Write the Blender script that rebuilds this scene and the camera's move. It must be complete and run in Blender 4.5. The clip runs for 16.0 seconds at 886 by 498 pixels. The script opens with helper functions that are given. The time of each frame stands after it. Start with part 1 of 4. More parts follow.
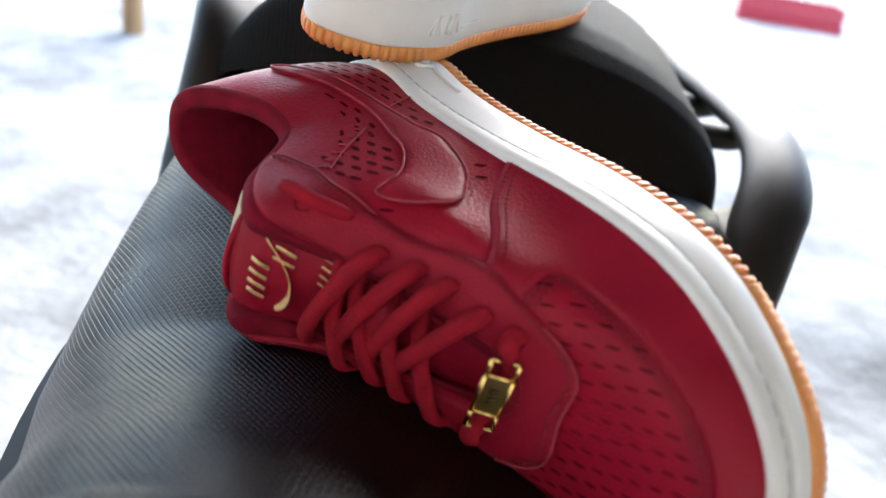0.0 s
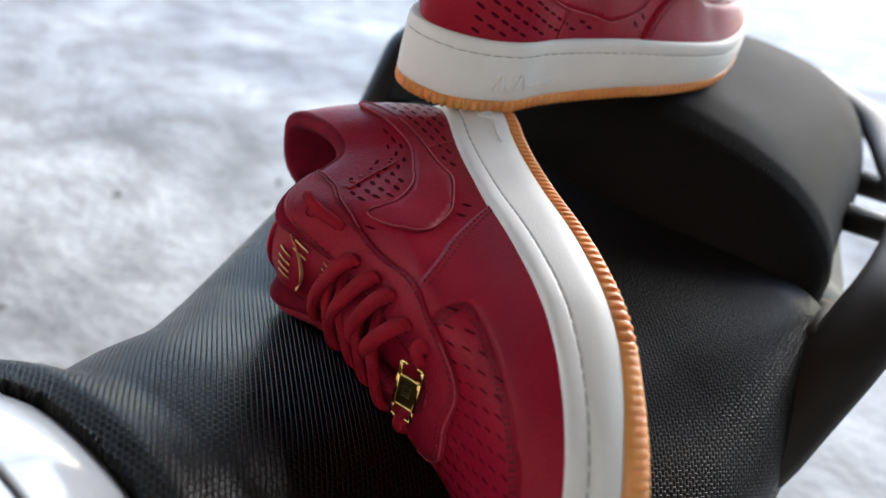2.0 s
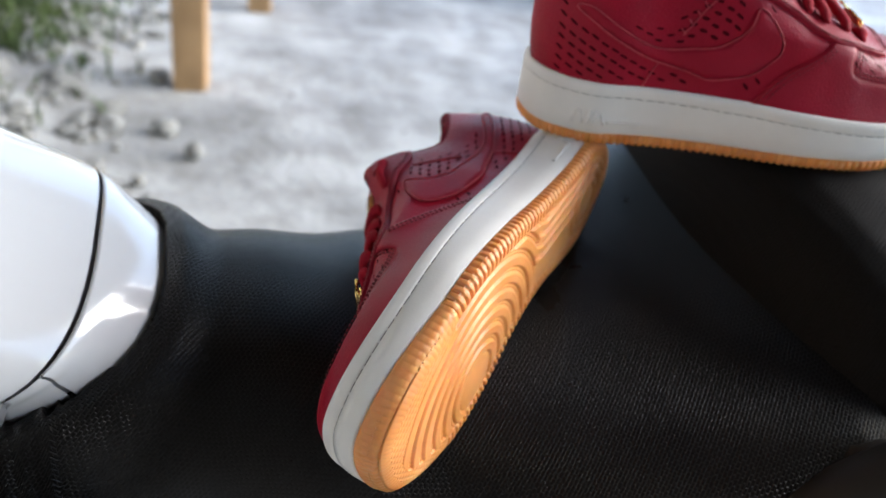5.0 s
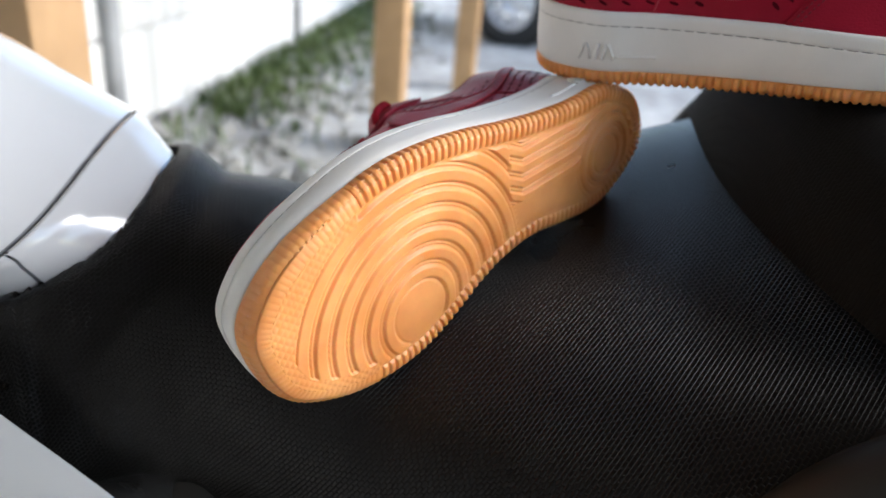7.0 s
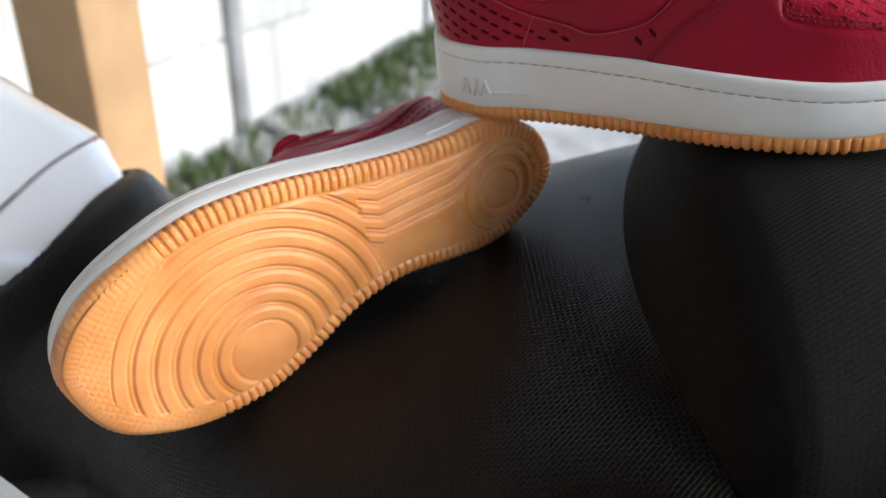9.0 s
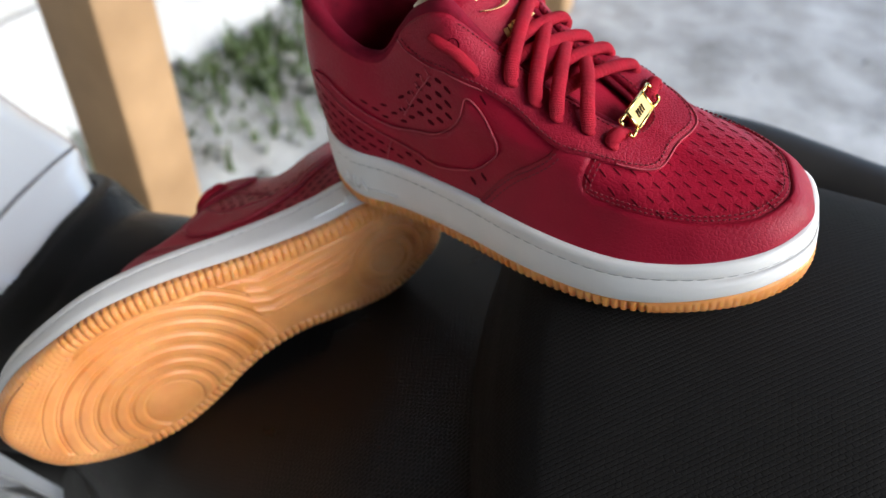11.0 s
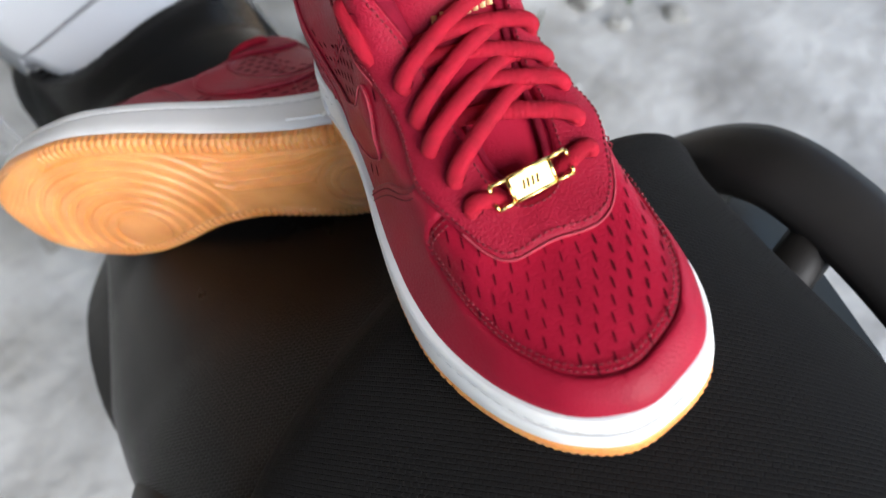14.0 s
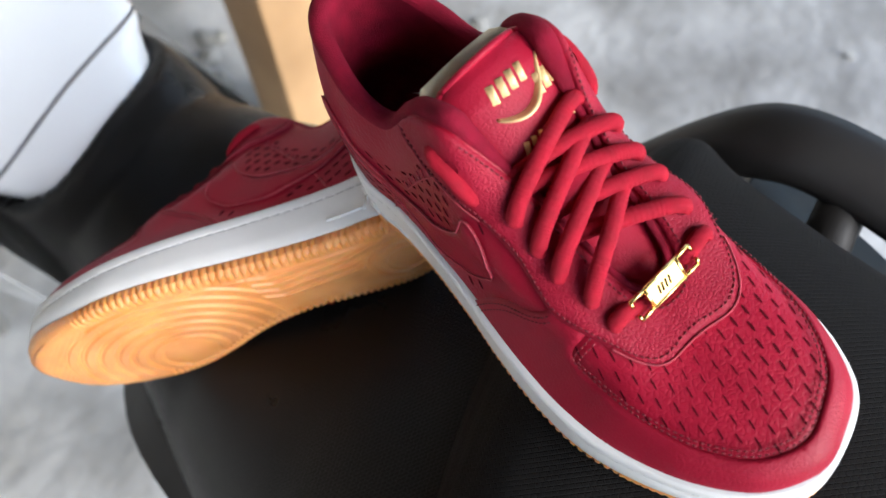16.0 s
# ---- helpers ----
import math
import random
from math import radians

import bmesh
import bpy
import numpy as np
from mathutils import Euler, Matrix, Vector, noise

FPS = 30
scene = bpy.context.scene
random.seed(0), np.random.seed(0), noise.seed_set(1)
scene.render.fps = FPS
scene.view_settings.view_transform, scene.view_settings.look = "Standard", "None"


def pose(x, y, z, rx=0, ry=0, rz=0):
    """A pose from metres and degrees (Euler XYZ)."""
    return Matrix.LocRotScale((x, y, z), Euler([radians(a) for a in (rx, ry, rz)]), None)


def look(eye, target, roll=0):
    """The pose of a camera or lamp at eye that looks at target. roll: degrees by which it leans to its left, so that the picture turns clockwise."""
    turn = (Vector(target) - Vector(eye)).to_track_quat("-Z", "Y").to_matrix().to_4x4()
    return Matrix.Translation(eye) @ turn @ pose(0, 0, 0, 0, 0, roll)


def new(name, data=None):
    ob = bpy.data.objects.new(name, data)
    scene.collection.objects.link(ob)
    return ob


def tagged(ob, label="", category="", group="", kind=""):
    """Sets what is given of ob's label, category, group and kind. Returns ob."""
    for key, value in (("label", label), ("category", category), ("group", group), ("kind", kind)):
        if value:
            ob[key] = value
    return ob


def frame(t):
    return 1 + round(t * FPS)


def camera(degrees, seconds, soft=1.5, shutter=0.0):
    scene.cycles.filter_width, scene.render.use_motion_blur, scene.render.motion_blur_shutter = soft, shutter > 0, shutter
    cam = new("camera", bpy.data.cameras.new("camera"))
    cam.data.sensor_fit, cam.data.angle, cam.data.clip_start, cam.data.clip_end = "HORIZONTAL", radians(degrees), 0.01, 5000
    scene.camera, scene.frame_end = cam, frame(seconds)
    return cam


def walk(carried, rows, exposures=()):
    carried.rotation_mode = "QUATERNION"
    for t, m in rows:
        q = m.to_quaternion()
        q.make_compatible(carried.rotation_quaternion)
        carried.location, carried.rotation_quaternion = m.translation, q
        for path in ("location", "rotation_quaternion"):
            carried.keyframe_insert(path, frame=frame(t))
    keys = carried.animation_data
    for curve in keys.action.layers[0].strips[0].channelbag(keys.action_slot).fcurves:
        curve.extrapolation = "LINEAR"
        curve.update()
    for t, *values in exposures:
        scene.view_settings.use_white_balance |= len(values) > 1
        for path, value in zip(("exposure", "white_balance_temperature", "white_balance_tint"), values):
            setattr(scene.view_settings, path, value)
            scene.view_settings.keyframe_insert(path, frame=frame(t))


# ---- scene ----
cam = camera(61.85, 16.0)
# seconds, eye and target in metres, roll in degrees
PATH = [
    (0, (0.0998, -0.6173, 0.8906), (-0.3637, 1.1379, 0.0513), 9.45),
    (0.5, (0.1318, -0.6222, 0.9071), (-0.4246, 1.0736, 0.0046), 10.62),
    (1, (0.1662, -0.6209, 0.9124), (-0.5632, 1.0230, 0.0373), 10.52),
    (1.5, (0.2061, -0.6102, 0.9210), (-0.7353, 0.9168, 0.0368), 10.03),
    (2, (0.2281, -0.5967, 0.9330), (-0.8949, 0.7961, 0.0393), 10.21),
    (2.5, (0.2587, -0.5826, 0.9409), (-1.0269, 0.6636, 0.0498), 9.37),
    (3, (0.2879, -0.5644, 0.9510), (-1.1046, 0.5462, 0.0413), 10.76),
    (3.5, (0.3177, -0.5566, 0.9654), (-1.1370, 0.4091, -0.0100), 11.74),
    (4, (0.3560, -0.5216, 0.9912), (-1.1829, 0.2111, -0.0553), 10.46),
    (6.3, (0.4422, -0.3454, 0.9260), (-1.3798, -0.3595, 0.1013), 7.81),
    (6.5, (0.4370, -0.3328, 0.9166), (-1.3805, -0.4056, 0.0852), 6.70),
    (7, (0.4273, -0.2979, 0.9010), (-1.3858, -0.5142, 0.0849), 4.99),
    (7.5, (0.4094, -0.2542, 0.9049), (-1.3781, -0.6239, 0.0876), 3.96),
    (8, (0.3924, -0.2237, 0.8981), (-1.3600, -0.6906, 0.0547), 4.70),
    (8.5, (0.3835, -0.1825, 0.9021), (-1.3384, -0.7797, 0.0783), 1.45),
    (9, (0.3765, -0.1566, 0.9356), (-1.3229, -0.7442, 0.0600), 1.33),
    (9.5, (0.3691, -0.1331, 0.9669), (-1.2791, -0.7254, 0.0013), 0.98),
    (9.7, (0.3653, -0.1270, 0.9849), (-1.2857, -0.6779, -0.0002), 1.80),
    (11.8, (0.2456, -0.0147, 1.1047), (-0.9262, -0.8882, -0.2606), -1.12),
    (12, (0.2273, -0.0019, 1.1034), (-0.8864, -0.9254, -0.2775), -0.17),
    (12.5, (0.1802, 0.0256, 1.1023), (-0.7850, -0.9347, -0.3627), 1.90),
    (13, (0.1582, 0.0199, 1.1184), (-0.6965, -0.9361, -0.4164), 0.44),
    (13.5, (0.1298, 0.0231, 1.1228), (-0.6050, -0.9194, -0.4808), 1.51),
    (14, (0.1135, 0.0125, 1.1274), (-0.5553, -0.9253, -0.5076), 1.56),
    (14.5, (0.1001, 0.0005, 1.1347), (-0.5324, -0.9240, -0.5222), -0.39),
    (15, (0.1031, -0.0310, 1.1389), (-0.5703, -0.9147, -0.5240), -0.48),
    (15.5, (0.1201, -0.0634, 1.1524), (-0.5827, -0.8420, -0.5505), -0.95),
    (16, (0.1306, -0.0950, 1.1751), (-0.5868, -0.7535, -0.5718), -3.11),
]
walk(cam, [(t, look(eye, target, roll)) for t, eye, target, roll in PATH], [(0.0, 2.65, 6500, 10), (1.5, 2.25, 6500, 10), (3.5, 2.1, 6500, 10), (6.5, 2.0, 6500, 10), (9.5, 1.92, 6480, 10), (12.0, 1.65, 6380, 10), (13.0, 1.8, 6350, 10), (14.0, 2.0, 6330, 10), (16.0, 2.1, 6330, 10)])
cam.data.dof.use_dof, cam.data.dof.focus_distance, cam.data.dof.aperture_fstop = True, 0.335, 6.0

# ---- world and light: an unseen roof over the bike, an added east wall, daylight from the open sides ----
world = bpy.data.worlds.new("daylight")
scene.world = world
world.use_nodes = True
wn = world.node_tree.nodes
sky = wn.new("ShaderNodeTexSky")
sky.sky_type, sky.sun_disc = "NISHITA", False
sky.sun_elevation, sky.sun_rotation, sky.air_density, sky.dust_density = radians(29), radians(-7), 1.0, .6
world.node_tree.links.new(sky.outputs[0], wn["Background"].inputs[0])
wn["Background"].inputs[1].default_value = 0.15
sun = new("sun", bpy.data.lights.new("sun", "SUN"))
sun.data.energy, sun.data.angle, sun.data.color = 1.2, radians(40), (1, .985, .97)
sun.matrix_world = look((-.3, 2.6, 1.45), (0, 0, 0))

# ---- materials ----


def material(name, base, rough=.5, metal=0.0, spec=.5, vary=.12, scale=40.0, bump=.1, bump_scale=300.0, coat=0.0, second=None, distance=.001, weave=None, sheen=0.0, sss=0.0):
    m = bpy.data.materials.new(name)
    m.use_nodes = True
    n, l = m.node_tree.nodes, m.node_tree.links
    p = n["Principled BSDF"]
    p.inputs["Roughness"].default_value, p.inputs["Metallic"].default_value = rough, metal
    p.inputs["Specular IOR Level"].default_value = spec
    p.inputs["Coat Weight"].default_value, p.inputs["Coat Roughness"].default_value = coat, .08
    p.inputs["Sheen Weight"].default_value = sheen
    if sss:
        p.inputs["Subsurface Weight"].default_value, p.inputs["Subsurface Scale"].default_value = sss, .006
        p.inputs["Subsurface Radius"].default_value = (1, .45, .12)
    co = n.new("ShaderNodeTexCoord")
    big, fine = n.new("ShaderNodeTexNoise"), n.new("ShaderNodeTexNoise")
    big.inputs["Scale"].default_value, big.inputs["Detail"].default_value = scale, 5
    fine.inputs["Scale"].default_value, fine.inputs["Detail"].default_value = bump_scale, 4
    l.new(co.outputs["Object"], big.inputs["Vector"])
    l.new(co.outputs["Object"], fine.inputs["Vector"])
    ramp = n.new("ShaderNodeValToRGB")
    dark = [c * (1 - vary) for c in base]
    light = second or [min(1, c * (1 + vary)) for c in base]
    ramp.color_ramp.elements[0].position, ramp.color_ramp.elements[1].position = .32, .68
    ramp.color_ramp.elements[0].color, ramp.color_ramp.elements[1].color = (*dark, 1), (*light, 1)
    l.new(big.outputs["Fac"], ramp.inputs[0])
    l.new(ramp.outputs[0], p.inputs["Base Color"])
    rr = n.new("ShaderNodeMapRange")
    rr.inputs["To Min"].default_value, rr.inputs["To Max"].default_value = max(rough - .07, .02), min(rough + .09, 1)
    l.new(big.outputs["Fac"], rr.inputs["Value"])
    l.new(rr.outputs[0], p.inputs["Roughness"])
    b = n.new("ShaderNodeBump")
    b.inputs["Strength"].default_value, b.inputs["Distance"].default_value = bump, distance
    height = fine.outputs["Fac"]
    if weave:
        mp = n.new("ShaderNodeMapping")
        mp.inputs["Scale"].default_value = weave
        mp.inputs["Rotation"].default_value = (0, 0, .7)
        l.new(co.outputs["UV"], mp.inputs["Vector"])
        br = n.new("ShaderNodeTexBrick")
        br.inputs["Scale"].default_value, br.inputs["Mortar Size"].default_value, br.inputs["Mortar Smooth"].default_value = 1, .12, 1.0
        br.inputs["Brick Width"].default_value, br.inputs["Row Height"].default_value = 1.0, .62
        br.inputs["Color1"].default_value = br.inputs["Color2"].default_value = (1, 1, 1, 1)
        br.inputs["Mortar"].default_value = (0, 0, 0, 1)
        l.new(mp.outputs[0], br.inputs["Vector"])
        mix = n.new("ShaderNodeMath")
        mix.operation = "MULTIPLY_ADD"
        mix.inputs[1].default_value = .25
        l.new(fine.outputs["Fac"], mix.inputs[0])
        l.new(br.outputs["Color"], mix.inputs[2])
        height = mix.outputs[0]
    l.new(height, b.inputs["Height"])
    l.new(b.outputs[0], p.inputs["Normal"])
    return m


def leather(name, base, rough, grain=420.0, depth=.36, vary=.13):
    """Grained leather: cells of a Voronoi net with fine noise over them."""
    m = material(name, base, rough, vary=vary, scale=28, bump=depth, bump_scale=900, spec=.17)
    n, l = m.node_tree.nodes, m.node_tree.links
    v = n.new("ShaderNodeTexVoronoi")
    v.feature, v.inputs["Scale"].default_value = "DISTANCE_TO_EDGE", grain
    co = [k for k in n if k.type == "TEX_COORD"][0]
    l.new(co.outputs["Object"], v.inputs["Vector"])
    b = [k for k in n if k.type == "BUMP"][0]
    fine = b.inputs["Height"].links[0].from_socket
    mx = n.new("ShaderNodeMath")
    mx.operation = "MULTIPLY_ADD"
    mx.inputs[1].default_value = .35
    l.new(fine, mx.inputs[0])
    sm = n.new("ShaderNodeMath")
    sm.operation, sm.inputs[1].default_value = "MINIMUM", .22
    l.new(v.outputs["Distance"], sm.inputs[0])
    gain = n.new("ShaderNodeMath")
    gain.operation, gain.inputs[1].default_value = "MULTIPLY", 3.0
    l.new(sm.outputs[0], gain.inputs[0])
    l.new(gain.outputs[0], mx.inputs[2])
    l.new(mx.outputs[0], b.inputs["Height"])
    b.inputs["Distance"].default_value = .0004
    return m


RED = (.285, .0056, .0225)
M_RED = leather("red_leather", RED, .42)
M_RED2 = leather("red_leather_overlay", (.27, .0058, .0222), .48, 520, .32)
M_TUMBLED = leather("red_tumbled_leather", (.265, .0068, .0232), .53, 560, .55)
M_LINING = material("red_mesh_lining", (.17, .004, .017), .85, vary=.18, scale=120, bump=.6, bump_scale=1500, spec=.15)
M_LACE = material("red_lace", (.31, .0036, .017), .8, vary=.15, scale=160, bump=.6, bump_scale=2200, spec=.25)
M_EDGE = material("cut_leather_edge", (.36, .035, .055), .75, vary=.3, scale=300, bump=.3, bump_scale=1500)
M_STITCH = material("dark_red_thread", (.14, .004, .012), .8, vary=.2, scale=500, bump=.2)
# dark red standing in for the shade inside slits and eyelets
M_HOLE_SHADE = material("hole_shade", (.07, .0035, .008), .9, spec=.05, vary=.2, scale=200, bump=.1)
M_WHITE = leather("white_midsole", (.72, .71, .69), .45, 600, .12, .05)
M_WSTITCH = material("white_thread", (.27, .265, .26), .8, vary=.2, scale=500, bump=.2)
M_GUM = material("gum_rubber", (.68, .255, .068), .42, vary=.08, scale=35, bump=.08, bump_scale=700, second=(.77, .335, .112), sss=.5)
M_GOLD = material("gold_metal", (.80, .55, .20), .16, 1.0, vary=.06, scale=300, bump=.05, bump_scale=500)
M_PLATE = material("brushed_gold", (.52, .35, .13), .32, 1.0, vary=.08, scale=250, bump=.1, bump_scale=700)
M_FOIL = material("gold_foil_print", (.78, .54, .25), .42, .35, vary=.12, scale=200, bump=.15, bump_scale=900)
M_DARKGOLD = material("dark_gold", (.05, .035, .015), .35, .8, vary=.2, scale=300, bump=.1)
M_CREAM = material("cream_foam", (.62, .55, .40), .9, vary=.08, scale=90, bump=.3, bump_scale=1400)
M_SEAT = material("seat_vinyl_woven", (.0050, .0044, .0041), .29, vary=.12, scale=22, bump=.6, bump_scale=900, spec=.19, weave=(1, 1, 1), distance=.0013)
M_SEAT2 = material("seat_vinyl_pillion", (.0055, .0048, .0044), .82, vary=.12, scale=18, bump=.7, bump_scale=1300, spec=.14, weave=(1, 1, 1), distance=.0007)
M_PLASTIC = material("black_plastic", (.0135, .0118, .0105), .52, vary=.25, scale=14, bump=.15, bump_scale=1200, spec=.30)
M_PAINT = material("white_gloss_paint", (.53, .54, .55), .16, vary=.03, scale=9, bump=.02, bump_scale=200, coat=.8)
M_GAP_SHADE = material("gap_shade", (.26, .26, .27), .5, vary=.2, scale=60, bump=.1)
M_WOOD = material("planed_pine", (.40, .235, .11), .62, vary=.2, scale=6, bump=.25, bump_scale=120, second=(.50, .31, .155))
M_ROOF = material("roof_boards", (.08, .06, .045), .8, vary=.25, scale=3, bump=.3, bump_scale=60)
M_TYRE = material("tyre_rubber", (.02, .02, .02), .8, vary=.2, scale=20, bump=.2)
M_ALLOY = material("silver_alloy", (.6, .6, .62), .3, .8, vary=.08, scale=20, bump=.05)
M_CAR = material("silver_car_paint", (.62, .64, .66), .2, .2, vary=.03, scale=4, bump=.02, coat=.6)
M_GLASS = material("dark_car_glass", (.02, .025, .03), .06, vary=.1, scale=4, bump=.01, coat=.5)
M_REDPLASTIC = material("red_plastic", (.45, .02, .03), .4, vary=.15, scale=12, bump=.1)
M_STONE = material("grey_stone", (.23, .225, .21), .9, vary=.35, scale=14, bump=.6, bump_scale=90, distance=.004)
M_COLUMN = material("grey_concrete", (.26, .265, .27), .9, vary=.25, scale=5, bump=.4, bump_scale=60, distance=.004)


def ground_material():
    m = material("dusty_concrete", (.32, .315, .305), .93, vary=.28, scale=1.3, bump=.55, bump_scale=26, second=(.50, .495, .475), distance=.014)
    n, l = m.node_tree.nodes, m.node_tree.links
    p, ramp = n["Principled BSDF"], [k for k in n if k.type == "VALTORGB"][0]
    co = [k for k in n if k.type == "TEX_COORD"][0]
    spots = n.new("ShaderNodeTexNoise")
    spots.inputs["Scale"].default_value, spots.inputs["Detail"].default_value, spots.inputs["Roughness"].default_value = 5.5, 4, .55
    l.new(co.outputs["Object"], spots.inputs["Vector"])
    r2 = n.new("ShaderNodeValToRGB")
    r2.color_ramp.elements[0].position, r2.color_ramp.elements[1].position = .36, .60
    r2.color_ramp.elements[0].color, r2.color_ramp.elements[1].color = (.42, .40, .37, 1), (1, 1, 1, 1)
    l.new(spots.outputs["Fac"], r2.inputs[0])
    mx = n.new("ShaderNodeMix")
    mx.data_type, mx.blend_type = "RGBA", "MULTIPLY"
    mx.inputs["Factor"].default_value = .6
    l.new(ramp.outputs[0], mx.inputs["A"])
    l.new(r2.outputs[0], mx.inputs["B"])
    l.new(mx.outputs["Result"], p.inputs["Base Color"])
    return m


def wall_material():
    m = material("whitewashed_concrete", (.55, .55, .54), .9, vary=.12, scale=1.6, bump=.35, bump_scale=70, second=(.66, .66, .65), distance=.004)
    n, l = m.node_tree.nodes, m.node_tree.links
    p, ramp = n["Principled BSDF"], [k for k in n if k.type == "VALTORGB"][0]
    co = [k for k in n if k.type == "TEX_COORD"][0]
    mp, streak = n.new("ShaderNodeMapping"), n.new("ShaderNodeTexNoise")
    mp.inputs["Scale"].default_value = (9, 9, 1.2)
    streak.inputs["Scale"].default_value, streak.inputs["Detail"].default_value = 1, 6
    l.new(co.outputs["Object"], mp.inputs["Vector"])
    l.new(mp.outputs[0], streak.inputs["Vector"])
    r2 = n.new("ShaderNodeValToRGB")
    r2.color_ramp.elements[0].position, r2.color_ramp.elements[1].position = .35, .55
    r2.color_ramp.elements[0].color, r2.color_ramp.elements[1].color = (.72, .71, .68, 1), (1, 1, 1, 1)
    l.new(streak.outputs["Fac"], r2.inputs[0])
    mx = n.new("ShaderNodeMix")
    mx.data_type, mx.blend_type = "RGBA", "MULTIPLY"
    mx.inputs["Factor"].default_value = .8
    l.new(ramp.outputs[0], mx.inputs["A"])
    l.new(r2.outputs[0], mx.inputs["B"])
    l.new(mx.outputs["Result"], p.inputs["Base Color"])
    return m


M_GROUND, M_WALL = ground_material(), wall_material()
M_GRASS = material("grass", (.045, .085, .018), .7, vary=.4, scale=9, bump=.1, second=(.09, .13, .035))

# ---- building helpers ----


def part(name, verts, faces, mat, parent=None, label="", smooth=True, flip=False):
    """One mesh object of plain vertices and faces, under its thing."""
    me = bpy.data.meshes.new(name)
    me.from_pydata([tuple(map(float, v)) for v in verts], [], [tuple(reversed(f)) if flip else tuple(f) for f in faces])
    if smooth:
        me.shade_smooth()
    me.materials.append(mat)
    ob = new(name, me)
    ob.parent = parent
    return tagged(ob, label)


def thing(name, label, category, m=None, group="", kind=""):
    ob = new(name)
    ob.matrix_world = m or Matrix()
    return tagged(ob, label, category, group, kind)


def grid_faces(nu, nv, wrap=False):
    """Faces of nu rows of nv points; wrap joins the last row to the first."""
    return [(i * nv + j, (i + 1) % nu * nv + j, (i + 1) % nu * nv + j + 1, i * nv + j + 1) for i in range(nu if wrap else nu - 1) for j in range(nv - 1)]


def spline(points, n):
    """n points along an open smooth line."""
    p = np.asarray(points, float)
    p = np.vstack([2 * p[0] - p[1], p, 2 * p[-1] - p[-2]])
    s = np.linspace(0, len(points) - 1 - 1e-9, n)
    i = s.astype(int)
    f = (s - i)[:, None]
    a, b, c, d = p[i], p[i + 1], p[i + 2], p[i + 3]
    return b + .5 * f * (c - a + f * (2 * a - 5 * b + 4 * c - d + f * (3 * (b - c) + d - a)))


def sweep(points, ra, rb=None, sides=10, up=(0, 0, 1), caps=True, closed=False):
    """A tube of oval section along points: ra across, rb along up."""
    p = np.asarray(points, float)
    n = len(p)
    t = np.roll(p, -1, 0) - np.roll(p, 1, 0) if closed else np.gradient(p, axis=0)
    t /= np.linalg.norm(t, axis=1, keepdims=True) + 1e-12
    up = np.broadcast_to(np.asarray(up, float), p.shape)
    side = np.cross(t, up)
    side /= np.linalg.norm(side, axis=1, keepdims=True) + 1e-12
    nn = np.cross(side, t)
    ra = np.broadcast_to(ra, n)[:, None]
    rb = ra if rb is None else np.broadcast_to(rb, n)[:, None]
    rings = [p + side * ra * math.cos(a) + nn * rb * math.sin(a) for a in np.arange(sides) * 2 * math.pi / sides]
    v = np.stack(rings, 1).reshape(-1, 3)
    f = [(i % n * sides + j, i % n * sides + (j + 1) % sides, (i + 1) % n * sides + (j + 1) % sides, (i + 1) % n * sides + j)
         for i in range(n if closed else n - 1) for j in range(sides)]
    if caps and not closed:
        f += [tuple(range(sides - 1, -1, -1)), tuple(range((n - 1) * sides, n * sides))]
    return v, f


def merge(pieces):
    v, f, k = [], [], 0
    for pv, pf in pieces:
        v.append(np.asarray(pv, float))
        f += [tuple(i + k for i in q) for q in pf]
        k += len(pv)
    return np.vstack(v), f


def box(cx, cy, cz, sx, sy, sz, bevel=.0, segments=2):
    """A box with rounded edges as vertices and faces."""
    bm = bmesh.new()
    bmesh.ops.create_cube(bm, size=1)
    bmesh.ops.scale(bm, vec=(sx, sy, sz), verts=bm.verts)
    if bevel:
        bmesh.ops.bevel(bm, geom=bm.edges[:], offset=bevel, segments=segments, profile=.5, affect="EDGES")
    bmesh.ops.translate(bm, vec=(cx, cy, cz), verts=bm.verts)
    bm.verts.index_update()
    v, f = [tuple(q.co) for q in bm.verts], [tuple(w.index for w in q.verts) for q in bm.faces]
    bm.free()
    return v, f

# ---- the shoe's forms, for a left shoe: x from heel to toe, y to the outer side, z up ----
OUTLINE = [(-0.0057, 0.0034), (0.0059, 0.0242), (0.0334, 0.0380), (0.0597, 0.0384), (0.0853, 0.0403), (0.1184, 0.0453), (0.1500, 0.0516),
           (0.1774, 0.0550), (0.2034, 0.0549), (0.2284, 0.0488), (0.2516, 0.0388), (0.2695, 0.0249), (0.2807, 0.0058), (0.2791, -0.0161),
           (0.2712, -0.0348), (0.2571, -0.0460), (0.2377, -0.0533), (0.2120, -0.0558), (0.1891, -0.0540), (0.1664, -0.0460), (0.1470, -0.0369),
           (0.1268, -0.0308), (0.1025, -0.0291), (0.0753, -0.0338), (0.0428, -0.0377), (0.0175, -0.0303), (-0.0035, -0.0146)]
